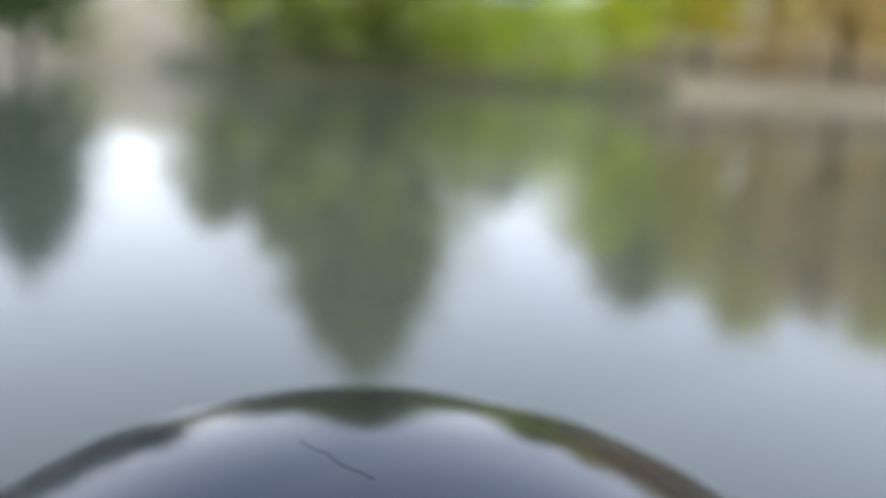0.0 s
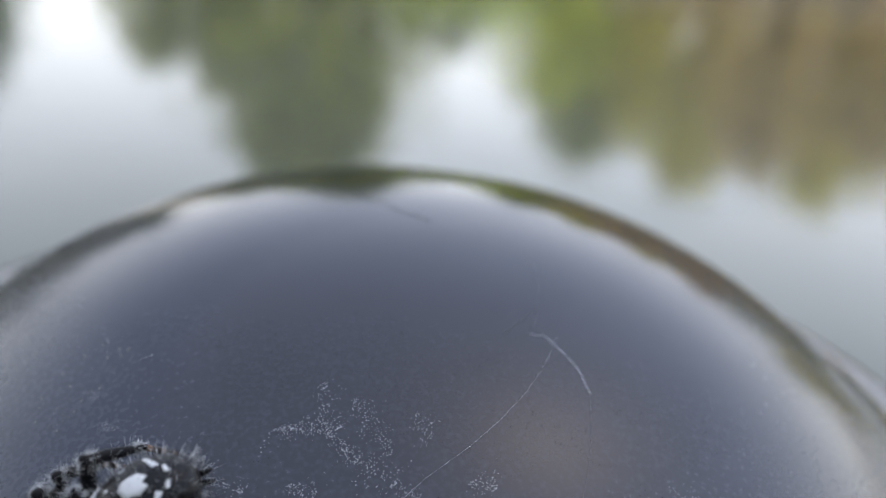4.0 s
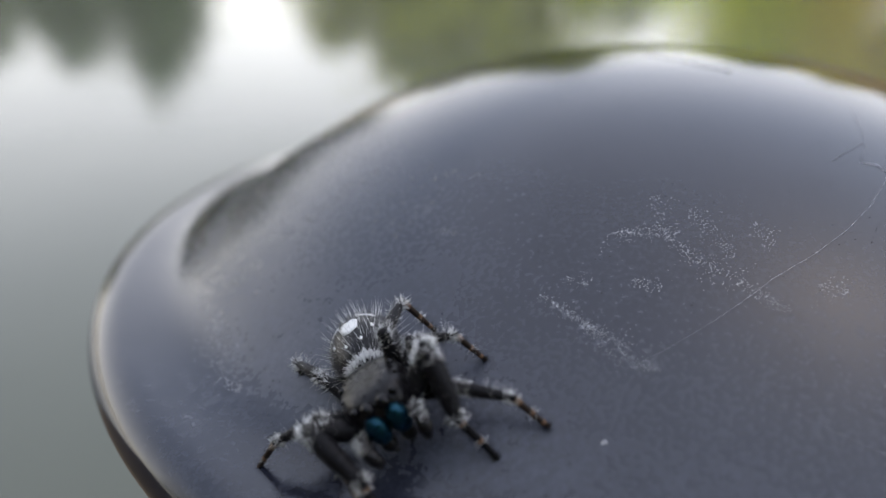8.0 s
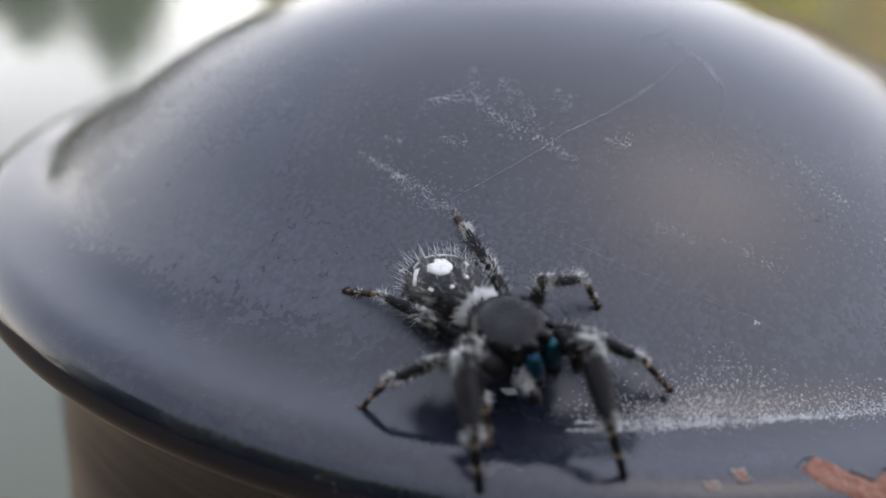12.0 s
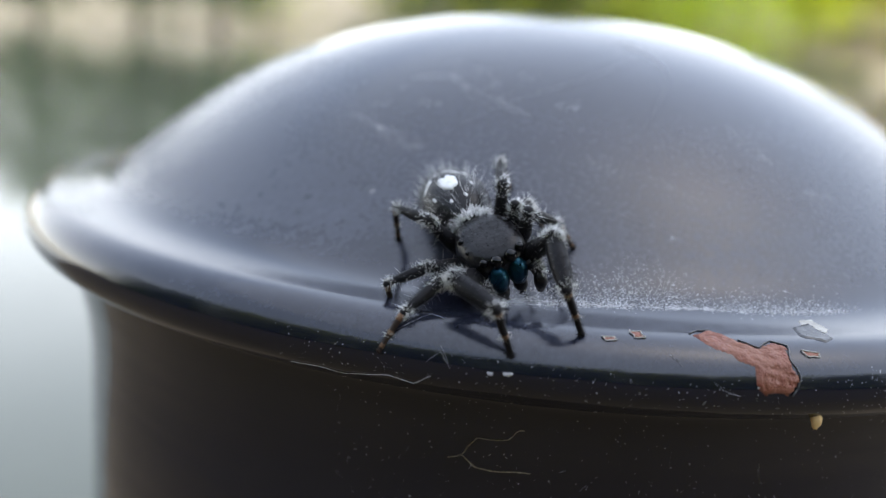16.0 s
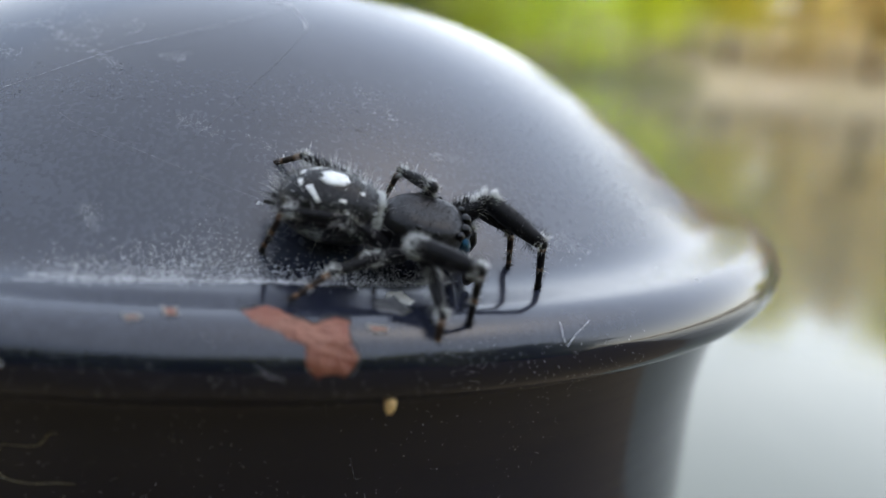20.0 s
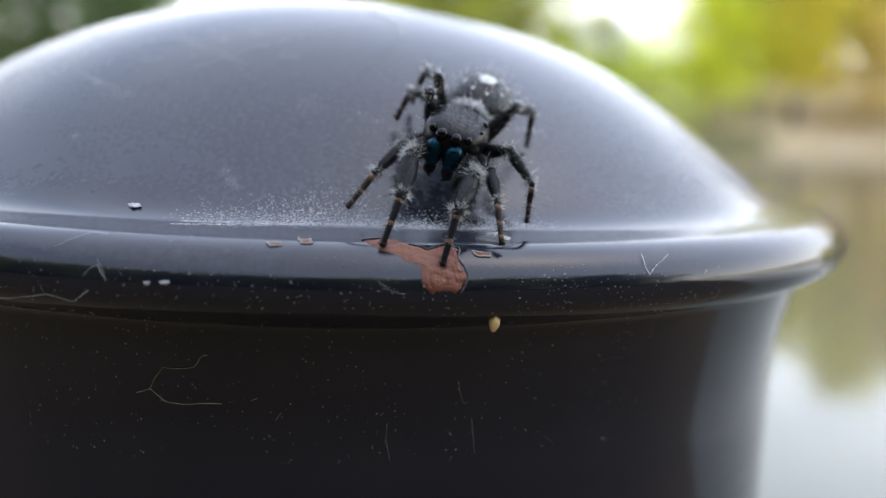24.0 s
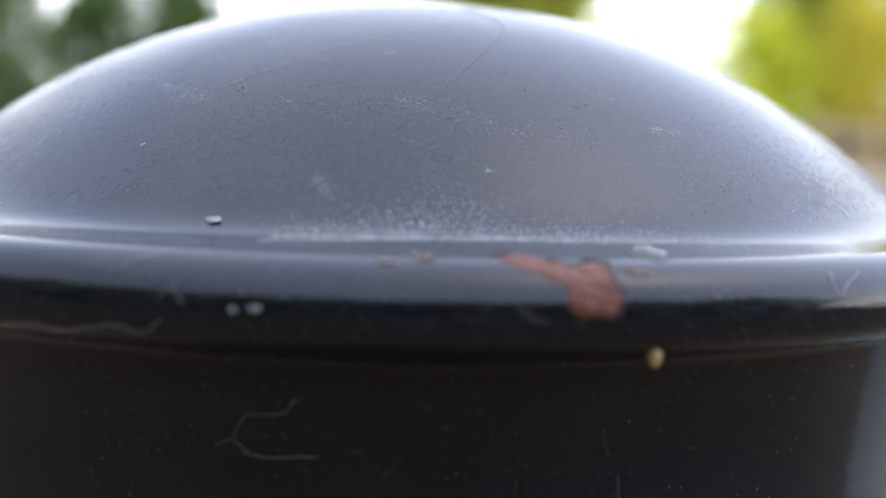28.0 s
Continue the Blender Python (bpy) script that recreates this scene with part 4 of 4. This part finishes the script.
for hip, (lf, lt, ls), g, rest, pair in LEGS:
    front = pair == 0
    femur = part("leg", mesh("leg", *mm(joined(limb(lf, g * 0.75, g * 0.62, 0.35), blob((g * .74, g * .74, g * .74), (0, 0, lf), (12, 8)))), LEGSKIN), spider,
                 "stout black front leg with white hair" if front else "black leg ringed with pale hair")
    part("hair", mesh("hair", *joined(fuzz(120, lf, g * 0.8, 0.1, 1, (0.3, 0.6), 0.016), fuzz(30, lf, g * 0.8, 0.1, 1, (0.5, 0.9), 0.014, 0.2)), BLACKHAIR), femur)
    part("down", mesh("down", *fuzz(90, lf, g * 0.92, 0.15, 1.05, (0.12, 0.28), 0.008, 1.0), GREYHAIR), femur)
    if front:
        part("white_hair", mesh("white_hair", *joined(fuzz(230, lf, g * 0.78, 0.66, 1.06, (0.3, 0.65), 0.013, 0.6, 0.8),
                                                      fuzz(40, lf, g * 0.85, 0.2, 1, (0.3, 0.55), 0.012), fuzz(120, lf, g * 0.42, 1.10, 1.2, (0.25, 0.5), 0.014, 1.6), fuzz(90, lf, g * 0.2, 1.17, 1.2, (0.2, 0.4), 0.014, 1.2)), WHITEHAIR), femur)
    else:
        part("white_hair", mesh("white_hair", *joined(fuzz(130, lf, g * 0.75, 0.76, 1.08, (0.2, 0.45), 0.014, 0.8), fuzz(22, lf, g * 0.8, 0.3, 1.05, (0.5, 0.9), 0.010, 0.2)), WHITEHAIR), femur)
    if front:
        # the tibia is as stout as the thigh; only the foot is thin
        core = joined(limb(lt, g * 0.72, g * 0.62, 0.30), blob((g * .48, g * .48, g * .48), (0, 0, lt), (10, 8)))
        coats = [(fuzz(120, lt, g * .76, -0.06, 0.20, (0.3, 0.6), 0.013, 0.7, 0.9), WHITEHAIR), (fuzz(90, lt, g * .55, 0.88, 1.03, (0.35, 0.65), 0.016, 0.2), WHITEHAIR),
                 (fuzz(190, lt, g * .85, 0.15, 0.98, (0.25, 0.55), 0.016, 0.5), BLACKHAIR), (fuzz(50, lt, g * .85, 0.15, 0.98, (0.5, 0.9), 0.016, 0.3), BLACKHAIR),
                 (fuzz(50, lt, g * .85, 0.1, 0.98, (0.2, 0.4), 0.012, 0.6), GREYHAIR)]
    else:
        core = joined(limb(lt, g * 0.64, g * 0.40, 0.30), blob((g * .43, g * .43, g * .43), (0, 0, lt), (10, 8)))
        coats = [(fuzz(110, lt, g * .60, -0.05, 0.22, (0.2, 0.45), 0.014, 0.8), WHITEHAIR), (fuzz(90, lt, g * .45, 0.80, 1.0, (0.25, 0.5), 0.017, 0.3), WHITEHAIR),
                 (fuzz(34, lt, g * .58, 0.1, 0.98, (0.5, 0.9), 0.010, 0.2), WHITEHAIR), (fuzz(110, lt, g * .58, 0.1, 0.98, (0.2, 0.45), 0.014, 0.5), BLACKHAIR)]
    coats.append((fuzz(110, lt, g * (.84 if front else .62), 0.05, 0.98, (0.12, 0.28), 0.008, 1.0), GREYHAIR))
    shin = part("tibia", hairy(mm(core), LEGSKIN, *coats), femur)
    r0, r1 = (g * 0.36, g * 0.24) if front else (g * 0.38, g * 0.26)

    def girth(k):
        return r0 + (r1 - r0) * k

    core = joined(limb(ls, r0, r1, 0.05), blob((g * .30, g * .34, g * .26), (0, 0, ls - g * .2), (10, 8)))
    coats = [(mm(ringed(ls, girth, ((0.02, 0.13), (0.48, 0.60)) if front else ((0.03, 0.2), (0.42, 0.58), (0.78, 0.88)))), PALERING),
             (fuzz(30, ls, r0, 0.0, 0.14, (0.2, 0.45), 0.015, 0.3), WHITEHAIR), (fuzz(24, ls, r0, 0.45, 0.62, (0.2, 0.4), 0.014, 0.3), WHITEHAIR),
             (fuzz(80, ls, r0, 0.1, 0.95, (0.18, 0.4), 0.012, 0.5), BLACKHAIR), (fuzz(40, ls, g * .28, 0.88, 1.0, (0.15, 0.3), 0.014, 0.2), BLACKHAIR)]
    foot = part("tarsus", hairy(mm(core), LEGSKIN if front else TARSUS, *coats), femur)
    PIECES.append((femur, shin, foot))

cap_tree = BVHTree.FromPolygons([v.co.copy() for v in cap.data.vertices], [tuple(q.vertices) for q in cap.data.polygons])


def aim(at, z_axis, hint):
    """A pose at a place whose z runs along z_axis and whose y leans to hint."""
    z = Vector(z_axis).normalized()
    x = Vector(hint).cross(z).normalized()
    y = z.cross(x)
    m = Matrix((x, y, z)).transposed().to_4x4()
    m.translation = at
    return m


def bend_leg(body, leg, foot_at):
    """Poses of femur (in the body's space), tibia and tarsus (in the femur's) that bring the foot to a place."""
    hip, (lf, lt, ls), g, rest, pair = leg
    h = Vector(hip) * MM
    goal = body.inverted() @ foot_at
    lf, lt, ls = lf * MM, lt * MM, ls * MM
    flat = Vector((goal.x - h.x, goal.y - h.y, 0))
    out = flat.normalized() if flat.length > 1e-6 else Vector((1, 0, 0))
    for tilt in (0.25, 0.05, -0.2, -0.5, -0.9):
        ankle = goal + (Vector((0, 0, 1)) * math.cos(tilt) - out * math.sin(tilt)) * ls
        if (ankle - h).length < (lf + lt) * 0.985:
            break
    way = ankle - h
    d = min(way.length, (lf + lt) * 0.985)
    ankle = h + way.normalized() * d
    a = math.acos(max(-1, min(1, (lf * lf + d * d - lt * lt) / (2 * lf * d))))
    # the knee stands up and out to its own side
    w = way.normalized()
    up = Vector((math.copysign((1.1, 0.5, 0.3, 0.3)[pair], hip[0]), (-0.2, 0, 0, 0)[pair], 1))
    up = (up - w * up.dot(w)).normalized()
    knee = h + (way.normalized() * math.cos(a) + up * math.sin(a)) * lf
    hint = up
    f = aim(h, knee - h, hint)
    fi = f.inverted()
    t = fi @ aim(knee, ankle - knee, up)
    s = fi @ aim(ankle, goal - ankle, out + Vector((0, 0, .1)))
    return f, t, s

# ---- motion ----
SPIDER_ROWS = [(t, pose(*p)) for t, *p in (
    (0.0, 0.01294, -0.03178, 1.01272, -11.0, -25.8, 102.5),
    (1.0, 0.01295, -0.03172, 1.01275, -11.8, -26.0, 103.0),
    (1.8, 0.01271, -0.02289, 1.01686, -11.6, -26.7, 102.6),
    (2.0, 0.01210, -0.02320, 1.01705, -6.0, -25.0, 128.0),
    (2.5, 0.00903, -0.02691, 1.01585, -11.1, -11.9, 174.0),
    (4.5, -0.02244, -0.03603, 1.00674, -34.3, -36.0, 97.9),
    (5.0, -0.02971, -0.04177, 1.00251, -5.6, 2.0, 164.1),
    (5.5, -0.03114, -0.04007, 1.00259, -7.7, -0.3, 138.2),
    (6.0, -0.03042, -0.03875, 1.00269, -6.5, -0.4, 138.9),
    (6.5, -0.02398, -0.03992, 1.00347, -8.6, 12.8, 177.1),
    (7.0, -0.02030, -0.03850, 1.00576, -5.7, 32.9, -162.5),
    (7.5, -0.01707, -0.03913, 1.00653, 2.1, 39.3, -155.2),
    (8.0, -0.01834, -0.03890, 1.00619, 1.8, 33.6, -154.8),
    (8.5, -0.01848, -0.03881, 1.00628, 2.4, 30.5, -155.1),
    (9.0, -0.01273, -0.04001, 1.00708, -2.8, 38.8, -131.0),
    (9.5, -0.00398, -0.04282, 1.00625, -7.9, 32.9, -140.0),
    (10.0, -0.00435, -0.04361, 1.00555, 1.2, 22.2, -152.8),
    (10.5, -0.00467, -0.04307, 1.00591, -2.6, 22.4, -154.4),
    (11.0, -0.00462, -0.04324, 1.00577, -4.5, 22.0, -155.2),
    (11.5, -0.00270, -0.04371, 1.00558, -8.4, 25.1, -146.9),
    (12.0, 0.00027, -0.04451, 1.00500, -1.4, 20.6, -131.5),
    (12.5, 0.00150, -0.04495, 1.00457, 3.9, 10.6, -155.8),
    (14.5, 0.00291, -0.04645, 1.00374, 0.5, -2.8, -172.4),
    (15.0, 0.00220, -0.04665, 1.00343, -26.2, -3.1, 179.0),
    (15.5, 0.00214, -0.04687, 1.00336, -24.6, -7.5, 180.0),
    (16.0, 0.00339, -0.04477, 1.00463, -20.5, 26.6, -147.5),
    (16.5, 0.00430, -0.04466, 1.00467, -15.6, 24.6, -134.2),
    (17.0, 0.00911, -0.04406, 1.00459, -3.5, 23.0, -100.2),
    (17.5, 0.01459, -0.04308, 1.00418, 2.2, 23.8, -90.9),
    (18.0, 0.01482, -0.04266, 1.00451, 0.0, 26.1, -81.7),
    (18.5, 0.01896, -0.03964, 1.00545, -0.1, 21.8, -73.5),
    (19.0, 0.01790, -0.04168, 1.00422, -5.7, 17.2, -68.6),
    (19.5, 0.02262, -0.03939, 1.00423, -2.1, 22.2, -80.3),
    (20.0, 0.02237, -0.03919, 1.00441, -10.6, 26.9, -83.3),
    (20.5, 0.02313, -0.03869, 1.00450, -9.0, 26.3, -86.0),
    (21.0, 0.02377, -0.03849, 1.00433, -5.5, 24.8, -62.2),
    (21.5, 0.02365, -0.03938, 1.00387, -12.3, 21.5, -65.5),
    (22.0, 0.02364, -0.03988, 1.00399, -8.0, -3.2, -142.4),
    (22.5, 0.02150, -0.03944, 1.00472, -11.5, -9.3, -166.8),
    (24.5, 0.02015, -0.03669, 1.00857, -27.1, -22.7, 176.1),
    (24.8, 0.01813, -0.04139, 1.00544, -7.1, -17.6, 170.0),
    (25.0, 0.01664, -0.04481, 1.00459, 6.4, -7.4, 158.9),
    (25.5, 0.01343, -0.04595, 1.00471, 5.8, -3.9, 163.4),
    (26.0, 0.01160, -0.04250, 1.00610, 5.0, -10.0, 172.0),
    (26.3, 0.01180, -0.04000, 1.00780, -5.0, -12.0, 172.0),
    (26.5, 0.01377, -0.04050, 1.00909, -19.0, -33.1, 148.0),
)]


STANCES = {}


def stance(t, legs, places):
    """Where the named legs stand on the cap at a time."""
    for n, (a, s) in zip(legs, places):
        STANCES[t, n] = on_cap(a, s)[0]


stance(8.0, (5, 2, 4, 6, 7), [(-31.14, 0.3480), (-12.12, 0.2888), (-19.70, 0.2708), (-25.63, 0.2669), (-35.16, 0.3077)])
stance(10.0, (5, 4, 2, 6, 7), [(-13.72, 0.3481), (5.74, 0.2928), (4.37, 0.3051), (-11.13, 0.2511), (-16.47, 0.2949)])
stance(11.0, (5, 2, 4, 0, 6, 7), [(-13.44, 0.3467), (4.36, 0.3031), (5.49, 0.2924), (6.95, 0.3468), (-11.07, 0.2517), (-15.88, 0.2920)])
stance(12.0, (5, 7, 6, 4, 2, 0, 1), [(-7.24, 0.3487), (-12.29, 0.3016), (-5.20, 0.2596), (8.13, 0.2928), (13.57, 0.3273), (8.96, 0.3639), (1.12, 0.3742)])
stance(12.5, (5, 7, 6, 4, 0, 1), [(-5.26, 0.3522), (-8.16, 0.3079), (6.48, 0.2818), (11.76, 0.3060), (10.09, 0.3680), (3.07, 0.3778)])
stance(14.5, (4, 0, 1, 3, 7, 6, 2), [(11.87, 0.3618), (7.81, 0.3864), (1.10, 0.3850), (-0.79, 0.3712), (-2.45, 0.3021), (8.31, 0.3034), (8.48, 0.3679)])
stance(15.0, (4, 0, 2, 1, 3), [(11.39, 0.3487), (5.94, 0.3922), (7.56, 0.3789), (-0.79, 0.3819), (-2.14, 0.3757)])
stance(16.0, (5, 3, 1, 0, 2), [(-1.45, 0.3518), (-0.10, 0.3778), (7.83, 0.3785), (12.14, 0.3656), (11.83, 0.3067)])
stance(17.0, (7, 5, 3, 1, 0, 6), [(4.71, 0.3329), (4.91, 0.3613), (15.83, 0.3736), (20.48, 0.3476), (24.16, 0.3162), (5.93, 0.2799)])
stance(18.0, (7, 5, 3, 1, 0, 6), [(9.04, 0.3303), (14.79, 0.3640), (24.87, 0.3604), (27.12, 0.3537), (33.15, 0.3094), (9.32, 0.2840)])
stance(19.0, (7, 5, 3, 1, 0, 6), [(12.97, 0.3330), (17.57, 0.3482), (25.96, 0.3698), (31.12, 0.3458), (37.12, 0.3254), (17.98, 0.2771)])
stance(20.0, (7, 5, 3, 1, 0, 2, 6), [(20.91, 0.3199), (21.95, 0.3533), (30.44, 0.3745), (32.69, 0.3694), (40.60, 0.3459), (40.05, 0.3293), (22.37, 0.2764)])
stance(21.0, (7, 5, 3, 1, 0, 6), [(20.95, 0.3191), (22.92, 0.3492), (30.51, 0.3746), (35.45, 0.3742), (41.85, 0.3540), (25.90, 0.2814)])
stance(22.0, (7, 5, 1, 3, 0, 2), [(21.70, 0.2967), (23.37, 0.3495), (28.89, 0.3825), (23.38, 0.3645), (39.02, 0.3626), (34.09, 0.3803)])
stance(24.5, (3, 1, 0, 2, 4), [(16.42, 0.3489), (19.92, 0.3653), (23.12, 0.3749), (27.26, 0.3775), (31.18, 0.3431)])
stance(25.0, (3, 1, 0, 2, 4), [(10.12, 0.3399), (14.04, 0.3656), (15.94, 0.3704), (19.65, 0.3667), (28.24, 0.3506)])
stance(25.5, (3, 1, 0, 2, 4, 6), [(6.57, 0.3533), (8.78, 0.3741), (13.93, 0.3789), (17.45, 0.3742), (19.29, 0.3667), (25.88, 0.3317)])
stance(26.3, (1, 3, 2, 4, 6), [(6.87, 0.3352), (8.06, 0.3429), (15.39, 0.3640), (16.85, 0.3661), (20.65, 0.3299)])
stance(26.5, (3, 4, 6), [(7.41, 0.3436), (18.46, 0.3416), (19.89, 0.3322)])
stance(5.5, (6, 4), [(-33.12, 0.2843), (-30.40, 0.3369)])
stance(6.0, (6, 4), [(-33.45, 0.2817), (-25.84, 0.3129)])
stance(7.0, (5, 4, 6, 2), [(-32.94, 0.3516), (-19.57, 0.2726), (-28.58, 0.2575), (-16.37, 0.3115)])
stance(9.0, (5, 4, 6, 7, 0), [(-25.18, 0.3509), (-9.33, 0.2612), (-28.23, 0.2580), (-27.28, 0.3089), (-1.46, 0.3027)])
stance(22.5, (7, 4, 1, 0), [(19.80, 0.3098), (35.82, 0.3403), (23.02, 0.3734), (28.61, 0.3770)])
# forelegs lifted before the leap, in the spider's own millimetres
LIFTED = {(26.3, 0): (-4.5, 7.5, 2.5), (26.5, 0): (-4.5, 6.5, 8.5), (26.5, 1): (4.5, 6.5, 8.5), (26.5, 2): (-4.0, 6.0, -1.0), (26.5, 5): (5.5, 4.0, 0.5)}
stance(26.0, (3, 1, 0, 2, 4), [(5.93, 0.3454), (8.45, 0.3738), (12.57, 0.3711), (15.28, 0.3675), (19.19, 0.3666)])

# the leap off the cap, sideways past the camera, down to the turf
LEAP = [(26.6, pose(-0.075, -0.062, BRIM + 0.030, 20, 0, 150)), (26.8, pose(-0.20, -0.10, BRIM - 0.03, -10, 0, 140)),
        (27.2, pose(-0.42, -0.20, land(-0.42, -0.20) + 0.001, 0, 0, 130)), (28.0, pose(-0.42, -0.20, land(-0.42, -0.20) + 0.001, 0, 0, 130))]


def between(t, a, b, k):
    """The spider's pose a part k of the way from a to b, as high over the cap as they are."""
    p = a.translation.lerp(b.translation, k)
    if t < 26.25:
        gaps = []
        for v in (a.translation, b.translation, p):
            at, n = cap_tree.find_nearest(v)[:2]
            n = n if n.z > 0 else -n
            gaps.append(((v - at).dot(n), n))
        p += gaps[2][1] * (gaps[0][0] + (gaps[1][0] - gaps[0][0]) * k - gaps[2][0])
    m = a.to_quaternion().slerp(b.to_quaternion(), k).to_matrix().to_4x4()
    m.translation = p
    return m


def motions():
    rows, planted = [], {}
    for t, body in SPIDER_ROWS + LEAP:
        for n, leg in enumerate(LEGS):
            x, y = leg[3]
            rest = body @ Vector((x * MM, y * MM, 0))
            if t > 26.55:
                planted[n] = rest
            rest = cap_tree.find_nearest(rest)[0] if t < 26.55 else rest
            if (t, n) in LIFTED:
                planted[n] = body @ (Vector(LIFTED[t, n]) * MM)
            elif (t, n) in STANCES:
                planted[n] = STANCES[t, n]
            elif n not in planted or (planted[n] - rest).length > 1.7 * MM:
                planted[n] = rest
        rows.append((t, body, dict(planted)))
    # steps between those moments: a foot swings over in an arc
    fine = [rows[0]]
    for (t, a, feet), (u, b, goals) in zip(rows, rows[1:]):
        count = max(1, round((u - t) / 0.125))
        for i in range(1, count):
            k = i / count
            at = {}
            for n in feet:
                way = goals[n] - feet[n]
                at[n] = feet[n] + way * k + Vector((0, 0, 0.22 * min(way.length, 6 * MM) * math.sin(math.pi * k)))
            fine.append((t + (u - t) * k, between(t + (u - t) * k, a, b, k), at))
        fine.append((u, b, goals))
    walk(spider, [(t, body) for t, body, _ in fine])
    tracks = {id(ob): [] for trio in PIECES for ob in trio}
    for t, body, feet in fine:
        for n, leg in enumerate(LEGS):
            for ob, m in zip(PIECES[n], bend_leg(body, leg, feet[n])):
                tracks[id(ob)].append((t, m))
    for trio in PIECES:
        for ob in trio:
            walk(ob, tracks[id(ob)])


motions()
